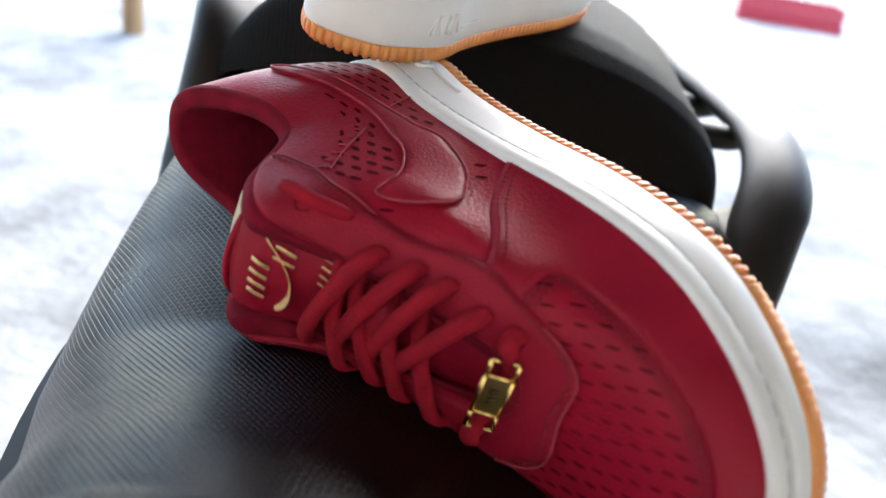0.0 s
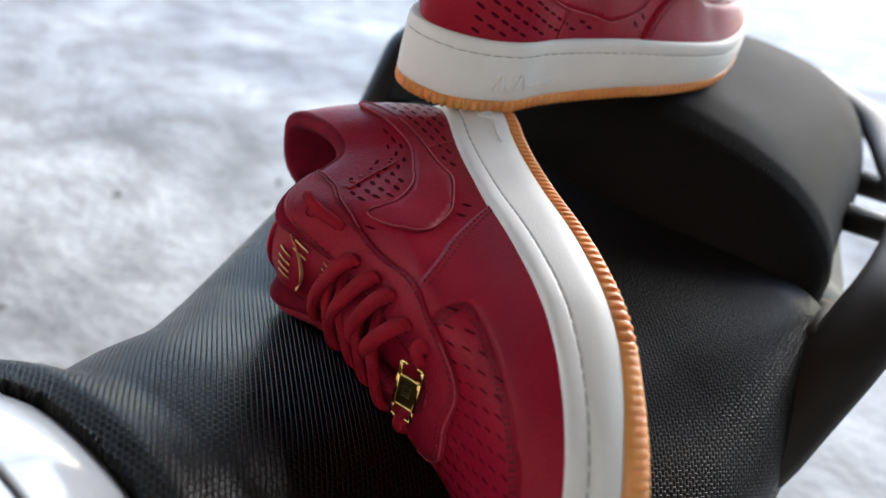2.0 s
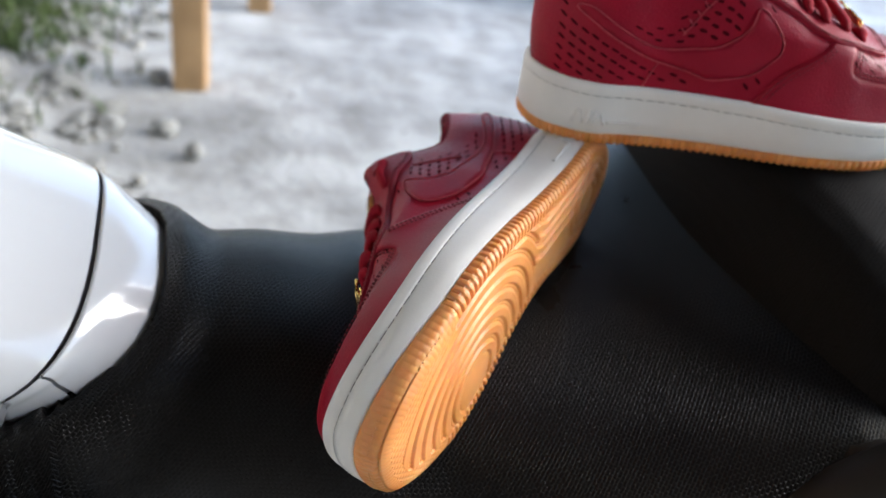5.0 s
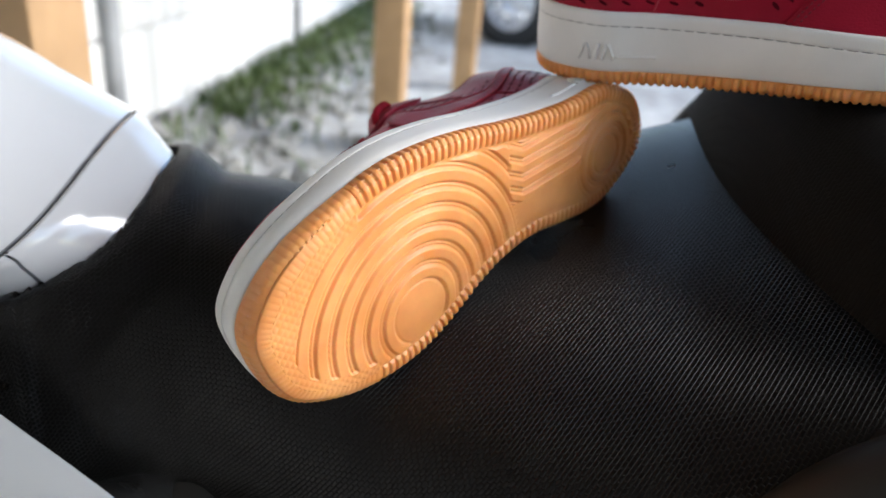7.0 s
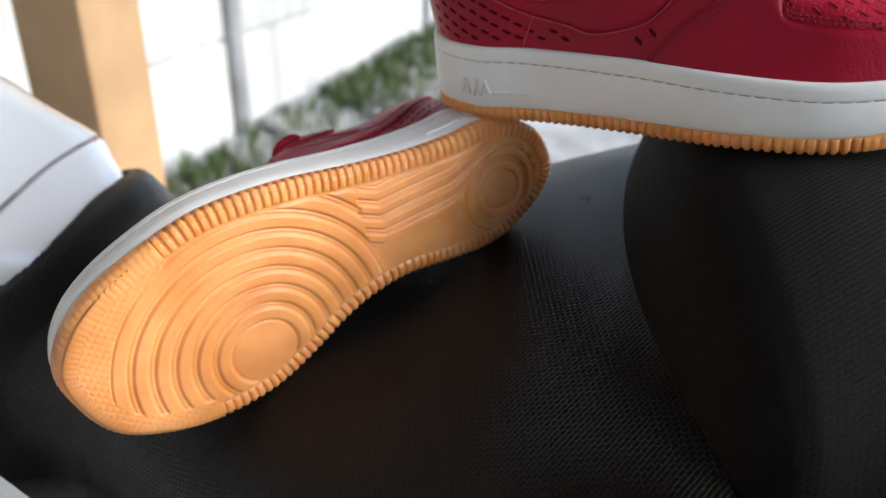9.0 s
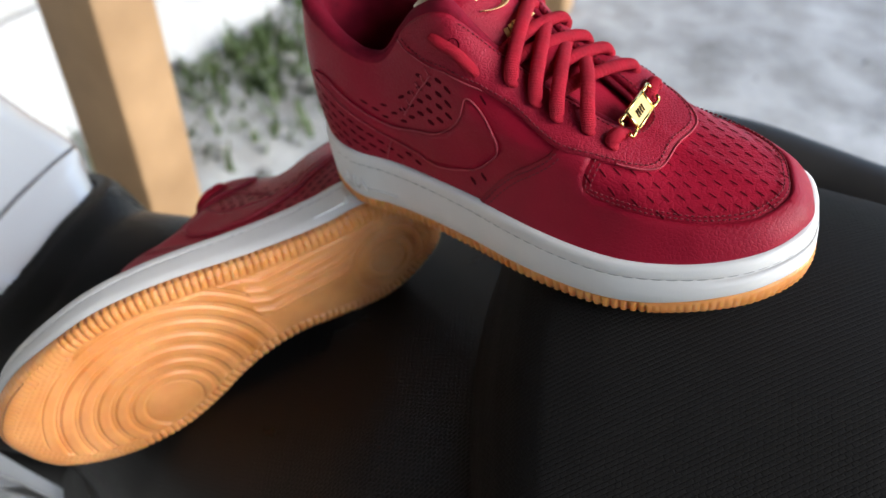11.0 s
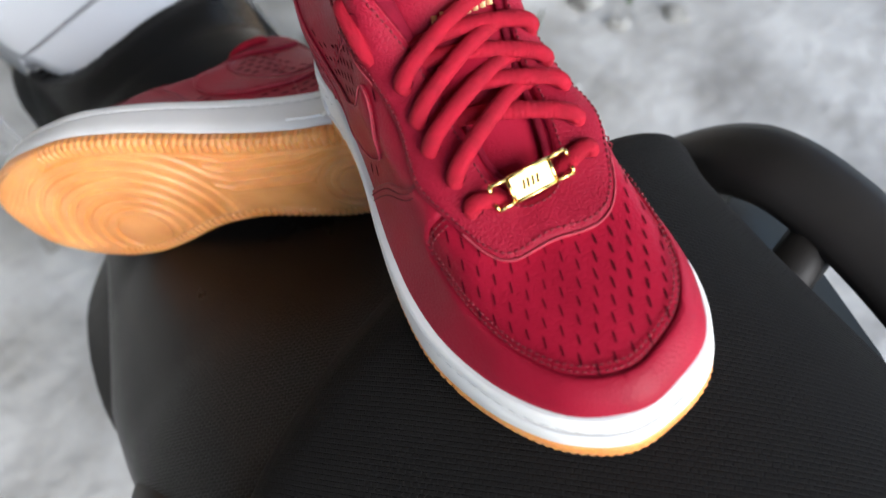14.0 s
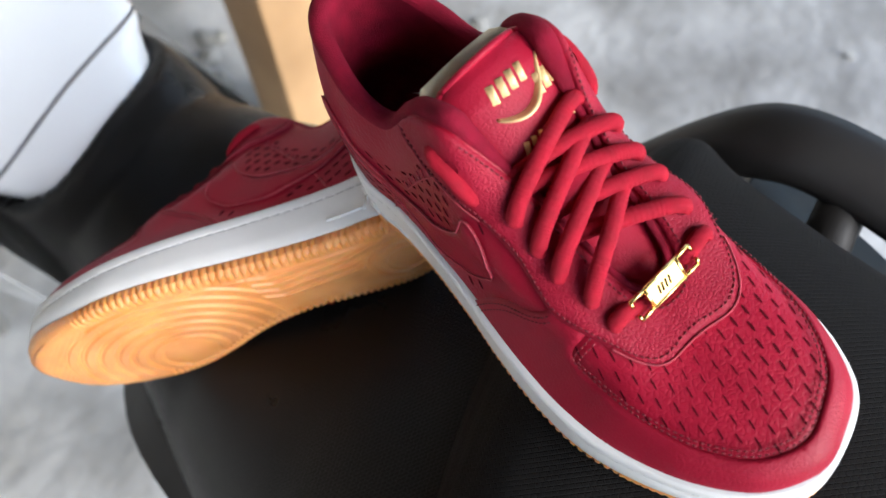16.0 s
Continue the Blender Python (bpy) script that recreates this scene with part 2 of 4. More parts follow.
# base x y, top x y z, bulge and height of the wall, lean and height of the shoulder, bulge of the shoulder
WALL = [(.006, 0, .004, 0, .122, .006, .35, .6, .75, .003), (.016, .024, .014, .020, .119, .006, .35, .6, .75, .003),
        (.040, .036, .040, .031, .103, .004, .4, .5, .8, .003), (.068, .037, .066, .032, .097, .003, .4, .5, .8, .003),
        (.095, .039, .087, .031, .119, .003, .4, .45, .85, .003), (.120, .043, .108, .029, .128, .003, .45, .4, .85, .003),
        (.142, .046, .128, .021, .114, .003, .5, .4, .93, .004), (.165, .050, .148, .0165, .100, .003, .5, .35, .95, .004),
        (.190, .052, .166, .015, .091, .002, .5, .35, .92, .004), (.215, .051, .180, .013, .083, .002, .55, .35, .8, .003),
        (.240, .045, .188, .010, .079, .002, .55, .33, .6, .002), (.259, .033, .191, .006, .077, .002, .55, .33, .48, .002),
        (.270, .018, .192, .003, .0765, .003, .55, .33, .42, 0), (.275, 0, .192, 0, .0765, .003, .55, .34, .42, 0)]
INNER = [.014, .029, .043, .047, .047, .043, .034, .028, .029, .033, .036, .024]
for w, y in zip(WALL[12:0:-1], INNER):
    WALL.append((w[0], -y, w[2], -w[3], *w[4:]))


def loop(rows, t):
    """A smooth closed line through the rows, at t from 0 to 1."""
    rows = np.asarray(rows, float)
    n = len(rows)
    s = np.asarray(t, float) % 1 * n
    i = np.floor(s).astype(int)
    f = (s - i)[..., None]
    a, b, c, d = (rows[(i + k) % n] for k in (-1, 0, 1, 2))
    return b + .5 * f * (c - a + f * (2 * a - 5 * b + 4 * c - d + f * (3 * (b - c) + d - a)))


def even(rows, n):
    """n points at even steps along the smooth closed line through the rows."""
    p = loop(rows, np.linspace(0, 1, 2001))
    s = np.concatenate([[0], np.cumsum(np.linalg.norm(np.diff(p[:, :2], axis=0), axis=1))])
    t = np.interp(np.arange(n) / n * s[-1], s, np.linspace(0, 1, 2001))
    return loop(rows, t)


def outward(p):
    d = np.roll(p, -1, 0) - np.roll(p, 1, 0)
    q = np.stack([-d[:, 1], d[:, 0]], -1)
    return q / np.linalg.norm(q, axis=1, keepdims=True)


def tuck_base():
    """Sets the foot of the upper's wall a little inside the sole's outline."""
    p = even(OUTLINE, 2000)
    out = outward(p)
    for k, w in enumerate(WALL):
        i = np.argmin(np.hypot(p[:, 0] - w[0], p[:, 1] - w[1]))
        WALL[k] = (*(p[i] - out[i] * .0042), *w[2:])


tuck_base()


def spring(x):
    return 0.004 * np.clip((np.asarray(x) - .205) / .075, 0, 1) ** 2


def rand_top(x):
    """The height of the midsole's upper edge."""
    return np.interp(x, [0, .06, .126, .2, .284], [.043, .041, .038, .033, .0295]) + 2 * spring(x)


def settle(p):
    """Lowers the throat and toe and carries the lacing towards the inner side, as the worn last has it."""
    p = np.array(p, float)
    x, zb = p[..., 0], rand_top(p[..., 0]) - .004
    ease = np.interp(x, [.09, .11, .13, .155], [0, .15, .7, 1])
    rise = np.clip((p[..., 2] - zb) / .06, 0, 1.25)
    p[..., 1] -= rise * np.interp(x, [0, .05, .09, .13, .2, .25, .275], [.003, .007, .0115, .0115, .0115, .0055, .002])
    belly = np.sin(np.pi * np.clip((p[..., 2] - zb) / .05, 0, 1)) * np.interp(x, [.10, .135, .17, .195, .24], [0, .7, 1, 1, .45])
    p[..., 1] -= .0080 * belly * np.tanh(p[..., 1] / .026)
    front = np.clip((x - .19) / .085, 0, 1)
    p[..., 0] -= .0080 * belly * front * front * (3 - 2 * front)
    p[..., 2] = zb + (p[..., 2] - zb) * (1 - np.interp(x, [.2, .27], [.19, .10]) * ease)
    return p


def upper(u, v, lift=0.0):
    """The upper's skin: u runs round from the heel over the outer side, v from the sole up to the opening."""
    u, v = np.broadcast_arrays(np.asarray(u, float), np.asarray(v, float))

    def skin(u, v):
        w = loop(WALL, u)
        d = loop(WALL, u + .002)[..., :2] - loop(WALL, u - .002)[..., :2]
        out = np.stack([-d[..., 1], d[..., 0]], -1)
        out /= np.linalg.norm(out, axis=-1, keepdims=True)
        base, top = w[..., :2], w[..., 2:4]
        zb, zt = rand_top(w[..., 0]) - .004, w[..., 4]
        v_ = v[..., None]
        p1, p2 = base + out * w[..., 5:6], base + (top - base) * w[..., 7:8] + out * w[..., 9:10]
        k = ((1 - v_) ** 3, 3 * (1 - v_) ** 2 * v_, 3 * (1 - v_) * v_ ** 2, v_ ** 3)
        xy = k[0] * base + k[1] * p1 + k[2] * p2 + k[3] * top
        z = (k[0][..., 0] * zb + k[1][..., 0] * (zb + (zt - zb) * w[..., 6]) + k[2][..., 0] * (zb + (zt - zb) * w[..., 8]) + k[3][..., 0] * zt)
        return settle(np.concatenate([xy, z[..., None]], -1))

    p = skin(u, v)
    if np.any(lift):
        a = skin(u + .001, v) - skin(u - .001, v)
        v1, v0 = np.minimum(v + .004, 1), np.maximum(v - .004, 0)
        n = np.cross(skin(u, v1) - skin(u, v0), a)
        n /= np.linalg.norm(n, axis=-1, keepdims=True) + 1e-12
        p = p + n * np.asarray(lift)[..., None]
    return p

from mathutils.geometry import delaunay_2d_cdt

HOOK = [(.203, .54), (.219, .525), (.231, .43), (.229, .33), (.218, .245), (.199, .16), (.165, .125), (.140, .19), (.115, .29), (.09, .39),
        (.065, .49), (.048, .56), (.062, .60), (.085, .52), (.112, .415), (.138, .33), (.162, .30), (.18, .335), (.194, .42)]
STAY = [(.141, .96), (.149, .79), (.164, .675), (.18, .628), (.2, .616), (.219, .648), (.24, .67), (.259, .675), (.29, .632), (.318, .667),
        (.34, .685), (.36, .70), (.383, .735), (.43, .815), (.47, .845), (.5, .85)]
VAMP = [(.321, .70), (.312, .57), (.306, .46), (.306, .37), (.320, .345), (.352, .352), (.388, .362), (.42, .352), (.455, .330), (.5, .320)]
SEAM = [(.202, -.0), (.222, .13), (.243, .27), (.262, .40), (.277, .52), (.289, .64)]


def both(line):
    """A line of the outer side, carried over the toe to the inner side."""
    return line + [(1 - u, v) for u, v in line[-2::-1]]


def inside(poly, q):
    q = np.atleast_2d(q)
    a, b = np.asarray(poly), np.roll(np.asarray(poly), -1, 0)
    x, y = q[:, :1], q[:, 1:]
    with np.errstate(divide="ignore", invalid="ignore"):
        hit = ((a[:, 1] > y) != (b[:, 1] > y)) & (x < (b[:, 0] - a[:, 0]) * (y - a[:, 1]) / (b[:, 1] - a[:, 1]) + a[:, 0])
    return hit.sum(1) % 2 == 1


def clean(poly, gap=.0012):
    """Drops points of a uv line that lie closer than gap metres on the skin."""
    keep = [poly[0]]
    for q in poly[1:]:
        if math.hypot((q[0] - keep[-1][0]) * .72, (q[1] - keep[-1][1]) * .08) > gap:
            keep.append(q)
    return np.array(keep)


def overlay(poly, lift, step=.003):
    """A leather panel laid on the skin: its outline in u and v, its thickness; edges rounded down to the skin."""
    poly = clean(poly)
    scale = np.array([.72, .08])
    p = poly * scale
    lo, hi = p.min(0), p.max(0)
    gx, gy = np.meshgrid(np.arange(lo[0], hi[0], step), np.arange(lo[1], hi[1], step))
    g = np.stack([gx.ravel(), gy.ravel()], -1)
    g = g[inside(p, g)]
    far = np.min(np.linalg.norm(g[:, None] - p[None], axis=2), axis=1) > step * .55 if len(g) else []
    g = g[far] if len(g) else g
    allp = [Vector(q) for q in np.vstack([p, g])]
    n = len(p)
    v2, _, faces, *_ = delaunay_2d_cdt(allp, [(i, (i + 1) % n) for i in range(n)], [], 1, 1e-7)
    uv = np.array([tuple(q) for q in v2]) / scale
    count = {}
    for f in faces:
        for a, b in zip(f, f[1:] + f[:1]):
            k = (min(a, b), max(a, b))
            count[k] = count.get(k, 0) + 1
    rim = {i for k, c in count.items() if c == 1 for i in k}
    lifts = np.array([lift * (.72 if i in rim else 1) for i in range(len(uv))])
    top = upper(uv[:, 0], uv[:, 1].clip(0, 1), lifts)
    low = upper(uv[:, 0], uv[:, 1].clip(0, 1), np.full(len(uv), -.0006))
    m = len(uv)
    out = [tuple(f) for f in faces]
    for f in faces:
        for a, b in zip(f, f[1:] + f[:1]):
            if count[(min(a, b), max(a, b))] == 1:
                out.append((b, a, a + m, b + m))
    return np.vstack([top, low]), out


def facing_out(v, f):
    """Whether the faces of a panel look away from the shoe's middle."""
    v = np.asarray(v)
    s = 0
    for q in f[:200]:
        c = v[list(q[:3])]
        nrm = np.cross(c[1] - c[0], c[2] - c[0])
        s += np.sign(nrm @ (c.mean(0) - np.array([min(max(c.mean(0)[0], .05), .2), 0, .03])))
    return s > 0


def along(line, lift):
    """A uv line laid on the skin, at even steps of about a millimetre."""
    q = spline(line, 240)
    return upper(q[:, 0], q[:, 1].clip(0, 1), np.full(len(q), lift))


def dashes(p, length, gap, width, height):
    """Stitches: small rounded bars along the points."""
    d = np.concatenate([[0], np.cumsum(np.linalg.norm(np.diff(p, axis=0), axis=1))])
    out, s = [], .001
    while s + length < d[-1]:
        a, b = (np.array([np.interp(t, d, p[:, k]) for k in range(3)]) for t in (s, s + length))
        out.append(sweep([a, a * .7 + b * .3 + 0, a * .3 + b * .7, b], [width * .5, width, width, width * .5], height, sides=5, up=(.1, .7, .7)))
        s += length + gap
    return out


def sole_edges(n=900):
    p = even(OUTLINE, n)
    return p, outward(p)


def tread(x, y, rim):
    """Depth of the outsole's pattern at points of its face: rings at ball and heel, studs at the toe, bars at the waist."""
    ball, heel = np.hypot(x - .192, y + .029), np.hypot(x - .034, y + .005)
    z = np.zeros_like(x)

    def groove(d, pitch):
        """A groove with a fine bead along its middle, at every pitch."""
        d = np.abs((d / pitch + .5) % 1 - .5) * pitch
        return np.clip(1 - d / .0023, 0, 1) ** .8 - .75 * np.clip(1 - d / .0010, 0, 1)

    ring = groove(ball - .0165, .0098)
    front = (x > .123) | (ball < .077)
    z = np.where(front & (ball > .0165), .0030 * ring, z)
    z = np.where(ball < .0165, .0010 * (ball / .0165) ** 2, z)
    waist = ~front & (heel > .027)
    bars = groove(y - .004 - .55 * np.clip(x - .112, 0, 1) - .30 * np.clip(.066 - x, 0, 1), .0088)
    z = np.where(waist & (y > -.002), .0030 * bars, z)
    z = np.where(waist & (y <= -.002), .0016, z)
    rh = groove(heel - .011, .0078)
    z = np.where(~front & (heel <= .027) & (heel > .011), .0030 * rh, z)
    z = np.where(heel < .011, .0008 * (heel / .011) ** 2, z)
    toe = (x > .222) & ((ball > .074) | (rim < .014))
    z = np.where(toe, .00035 * (1 - np.abs(np.sin(np.pi * (x + y) / .0045) * np.sin(np.pi * (x - y) / .0045))), z)
    return np.where(rim < .0080, np.maximum(z, .0020), np.where((rim < .0108) & ~toe, .0014, z))


def build_sole(shoe, side):
    flip = side < 0
    mir = np.array([1, side, 1])
    p, out = sole_edges(1812)
    run = np.arange(1812) * np.linalg.norm(np.diff(p, axis=0), axis=1).mean()
    # face of the outsole
    nx, ny = 480, 170
    fine = even(OUTLINE, 4000)
    lat, med = fine[fine[:, 1] > .004 - .02 * fine[:, 0]], fine[fine[:, 1] <= .004 - .02 * fine[:, 0]]
    lat, med = lat[np.argsort(lat[:, 0])], med[np.argsort(med[:, 0])]
    x0, x1 = fine[:, 0].min() + .0003, fine[:, 0].max() - .0003
    xs = x0 + (x1 - x0) * (.5 - .5 * np.cos(np.pi * (np.linspace(0.02, .98, nx))))
    yl, ym = np.interp(xs, lat[:, 0], lat[:, 1]), np.interp(xs, med[:, 0], med[:, 1])
    s = np.linspace(0, 1, ny)
    X = np.repeat(xs[:, None], ny, 1)
    Y = ym[:, None] * (1 - s) + yl[:, None] * s
    q = np.stack([X.ravel(), Y.ravel()], -1)
    rim = np.empty(len(q))
    for k in range(0, len(q), 4000):
        rim[k:k + 4000] = np.hypot(q[k:k + 4000, None, 0] - p[None, ::3, 0], q[k:k + 4000, None, 1] - p[None, ::3, 1]).min(1)
    z = spring(q[:, 0]) + tread(q[:, 0], q[:, 1], rim) + .0022 * np.clip(1 - rim / .004, 0, 1) ** 2 + .0034 * np.clip((q[:, 0] - .215) / .03, 0, 1) * np.clip(1 - rim / .009, 0, 1) ** 2
    part("outsole", np.c_[q, z] * mir, grid_faces(nx, ny), M_GUM, shoe, "amber gum rubber outsole with ring tread", flip=flip)
    # ribbed wall of the outsole
    toe = p[:, 0] > .222
    cut = np.tile([1, .9, .38, .08, 0, 0, 0, 0, .08, .38, .9, 1], 151)
    notch = np.where(toe, 0, -.0012 * cut)
    stud = np.where(toe, .0005 * np.abs(np.sin(np.pi * run / .0036)), 0)
    rows = []
    for k, (zz, o) in enumerate(((.0016, -.0012), (.0026, .0002), (.0044, .0006), (.0062, .0006), (.0077, .0004), (.0087, -.0002), (.0092, -.0022))):
        bead = stud * (1 if k in (1, 3) else .2) if k < 5 else 0
        o = o - .0020 * np.clip((p[:, 0] - .215) / .03, 0, 1) * (1 - min(zz / .0095, 1)) ** 1.5
        rows.append(np.c_[p + out * (o + (notch if k < 5 else 0) + bead)[:, None] if k < 5 else p + out * np.broadcast_to(o, len(p))[:, None], zz + spring(p[:, 0]) + zz / .0092 * (spring(p[:, 0]) + .0020 * np.clip((p[:, 0] - .222) / .03, 0, 1))])
    # blocks round the rim of the face
    lip = [rows[0]]
    for d in (.0021, .0032, .0045, .0060, .0075, .0086, .0093, .0100):
        q = p - out * d
        bump = np.where(toe, .00035 * (1 - np.abs(np.sin(np.pi * run / .0032) * np.sin(np.pi * d / .0032))), .0013 * cut)
        end = np.where(toe, .0006, .0018) * np.clip((d - .0080) / .0016, 0, 1)
        lip.append(np.c_[q, spring(q[:, 0]) + np.maximum(bump, end) + .0022 * np.clip(1 - d / .004, 0, 1) ** 2 + .0034 * np.clip((q[:, 0] - .215) / .03, 0, 1) * np.clip(1 - d / .009, 0, 1) ** 2])
    part("sole_rim", np.stack(lip, 1).reshape(-1, 3) * mir, grid_faces(1812, 9, True), M_GUM, shoe, "gum rubber blocks round the sole's rim", flip=flip)
    v = np.stack(rows, 1).reshape(-1, 3)
    part("sole_rib_band", v * mir, grid_faces(1812, 7, True), M_GUM, shoe, "notched gum rubber edge", flip=not flip)
    # midsole
    p, out = sole_edges(420)
    top, sp = rand_top(p[:, 0]), 2 * spring(p[:, 0])
    sp = sp + .0020 * np.clip((p[:, 0] - .222) / .03, 0, 1)
    rows = [np.c_[p - out * .004, .0088 + sp], np.c_[p - out * .0006, .0088 + sp], np.c_[p + out * .0002, .0100 + sp]]
    for f, o in ((.3, .0), (.55, -.0006)):
        rows.append(np.c_[p + out * o, .0100 + sp + (top - .0100 - sp) * f])
    for dz, o in ((.0088, -.0010), (.0081, -.0011), (.0077, -.0017), (.0073, -.0012), (.0064, -.0010), (.003, -.0014), (.0009, -.0020), (.0001, -.0032), (.0004, -.0065), (.0008, -.0125)):
        rows.append(np.c_[p + out * o, top - dz])
    v = np.stack(rows, 1).reshape(-1, 3)
    part("midsole", v * mir, grid_faces(420, len(rows), True), M_WHITE, shoe, "white leather-grained cupsole wall", flip=not flip)
    line = np.c_[p + out * -.0017, top - .0077]
    v, f = merge(dashes(np.vstack([line, line[:1]]), .0052, .0014, .0006, .0006))
    part("sole_stitching", v * mir, f, M_WSTITCH, shoe, "grey-white sole stitching", flip=flip)
    # raised maker's mark on the outer wall, as plain bars, and the long line after it
    pieces = []
    for x, lean, wide in ((.026, .004, .0011), (.0295, -.002, .0011), (.0345, .002, .0012), (.0385, .003, .0012), (.0425, -.003, .0011)):
        k = np.interp(x, lat[:, 0], lat[:, 1])
        pieces.append(sweep([(x - lean * .5, k + .0002, .0155), (x, k + .0003, .020), (x + lean * .5, k - .0002, .0245)], wide * .9, .0011, sides=6, up=(0, 1, 0)))
    a = [(x, np.interp(x, lat[:, 0], lat[:, 1]) + .0002, .0172) for x in np.linspace(.045, .067, 9)]
    pieces.append(sweep(a, .0009, .0010, sides=6, up=(0, 1, 0)))
    v, f = merge(pieces)
    part("embossed_mark", v * mir, f, M_WHITE, shoe, "raised white bars and line", flip=flip)


def build_upper(shoe, side):
    flip = side < 0
    mir = np.array([1, side, 1])
    nu, nv = 320, 40
    u, v = np.meshgrid(np.arange(nu) / nu, np.linspace(0, 1, nv), indexing="ij")
    skin = upper(u, v).reshape(-1, 3)
    part("quarter", skin * mir, grid_faces(nu, nv, True), M_RED, shoe, "deep red grained leather upper", flip=not flip)
    # padded lining: rolls over the collar and falls to the footbed
    uu = np.arange(nu) / nu
    t, w = upper(uu, np.ones(nu)), loop(WALL, uu)
    d = np.roll(t, -1, 0)[:, :2] - np.roll(t, 1, 0)[:, :2]
    inn = np.stack([d[:, 1], -d[:, 0]], -1)
    inn /= np.linalg.norm(inn, axis=1, keepdims=True) + 1e-9
    collar = np.clip(1 - (t[:, 0] - .112) / .018, 0, 1)
    pad = .003 + .0065 * collar
    rows = [np.c_[t[:, :2] - inn * .0004, t[:, 2] - .001]]
    for a in np.linspace(0, math.pi, 8):
        rows.append(np.c_[t[:, :2] + inn * (pad * (1 - math.cos(a)) * .5)[:, None], t[:, 2] + pad * .42 * math.sin(a) * collar + .0012 * (1 - collar) * math.sin(a)])
    foot = w[:, :2] * [1, .86] + [.0, 0]
    foot[:, 0] = .14 + (foot[:, 0] - .14) * .94
    for k in (.25, .5, .75, 1):
        xy = (t[:, :2] + inn * (pad * 1.05)[:, None]) * (1 - k) + foot * k
        rows.append(np.c_[xy, t[:, 2] * (1 - k) + .040 * k - .004 * math.sin(k * math.pi)])
    rows.append(np.c_[np.c_[foot[:, 0] * .2 + .11, foot[:, 1] * .02], np.full(nu, .038)])
    part("lining", np.stack(rows, 1).reshape(-1, 3) * mir, grid_faces(nu, len(rows), True), M_LINING, shoe, "padded red mesh collar lining", flip=not flip)
    # leather overlays
    guard = [(x, .0) for x in np.linspace(.202, .798, 90)]
    rise = [tuple(q) for q in spline([(1 - a, b) for a, b in SEAM], 30)]
    vamp = [tuple(q) for q in spline(both(VAMP), 160)]
    fall = [tuple(q) for q in spline(SEAM[::-1], 30)]
    pv, pf = overlay(np.array(guard + rise + vamp[::-1] + fall), .0013)
    part("mudguard", pv * mir, pf, M_RED2, shoe, "smooth red leather toe guard", flip=(not facing_out(pv, pf)) != flip)
    stay = [tuple(q) for q in spline(both(STAY), 200)]
    edge = [(x, .985) for x in np.linspace(.855, .145, 110)]
    pv, pf = overlay(np.array(stay + edge), .0024)
    part("eyestay", pv * mir, pf, M_TUMBLED, shoe, "tumbled red leather lace stay", flip=(not facing_out(pv, pf)) != flip)
    hook = loop(HOOK, np.linspace(0, 1, 160, endpoint=False))
    for name, us in (("side_overlay", hook), ("side_overlay", np.c_[1 - hook[:, 0], hook[:, 1]])):
        pv, pf = overlay(us, .0014)
        part(name, pv * mir, pf, M_RED2, shoe, "curved red leather side shape", flip=(not facing_out(pv, pf)) != flip)
    # raw cut edges, lighter than the leather
    pieces = []
    for us in (hook, np.c_[1 - hook[:, 0], hook[:, 1]]):
        pieces.append(sweep(upper(us[:, 0], us[:, 1], np.full(len(us), .0013)), .00042, sides=6, up=(0, .2, 1), closed=True))
    for line, h in ((STAY[:6], .0020), (both(STAY[10:]), .0022), ([(.108, .03), (.114, .18), (.122, .33)], .0004), ([(.168, .60), (.152, .52), (.136, .43)], .0004)):
        pieces.append(sweep(along(line, h), .00040, sides=6, up=(0, .2, 1)))
    for k in range(6):
        u0, v0 = .166 - k * .0058, .600 - k * .031
        pieces.append(sweep(along([(u0, v0), (u0 - .0015, v0 + .022), (u0 - .003, v0 + .045)], .0003), .00038, sides=5, up=(0, .2, 1)))
    pv, pf = merge(pieces)
    part("cut_edge", pv * mir, pf, M_EDGE, shoe, "pinkish raw leather edges", flip=flip)
    # stitching, two rows where the guard and the stay are sewn
    pieces = []

    def offset(line, d):
        q = spline(line, 200)
        t = np.gradient(q * [.72, .08], axis=0)
        t /= np.linalg.norm(t, axis=1, keepdims=True) + 1e-12
        return q + np.stack([-t[:, 1], t[:, 0]], -1) * d / [.72, .08]

    for line, ds, h in ((both(VAMP), (.0022, .0048), .0015), (both(STAY), (.0022,), .0027), (SEAM, (-.002, -.0045), .0016), ([(1 - a, b) for a, b in SEAM], (.002, .0045), .0016)):
        for d in ds:
            q = offset(line, d)
            q = q[(q[:, 1] > .02) & (q[:, 1] < .97)]
            pieces += dashes(upper(q[:, 0], q[:, 1], np.full(len(q), h - .0002)), .0016, .0010, .00038, .00042)
    for line in (HOOK,):
        q = loop(line, np.linspace(0, 1, 300))
        pieces += dashes(upper(q[:, 0], q[:, 1], np.full(len(q), .0005)), .0016, .0011, .0003, .0003)
    q = np.c_[np.linspace(.2, .8, 400), np.full(400, .955)]
    pieces += dashes(upper(q[:, 0], q[:, 1], np.full(400, .0025)), .0016, .0010, .00038, .00042)
    pv, pf = merge(pieces)
    part("stitching", pv * mir, pf, M_STITCH, shoe, "dark red seam stitching", flip=flip)
    # perforations: short flat slits in staggered rows, the holes' shade put into their colour
    U, V = np.meshgrid(np.linspace(.02, .98, 900), np.linspace(0.02, .98, 140), indexing="ij")
    table = upper(U, V)
    flat_uv, flat = np.stack([U.ravel(), V.ravel()], -1), table.reshape(-1, 3)
    slits = []

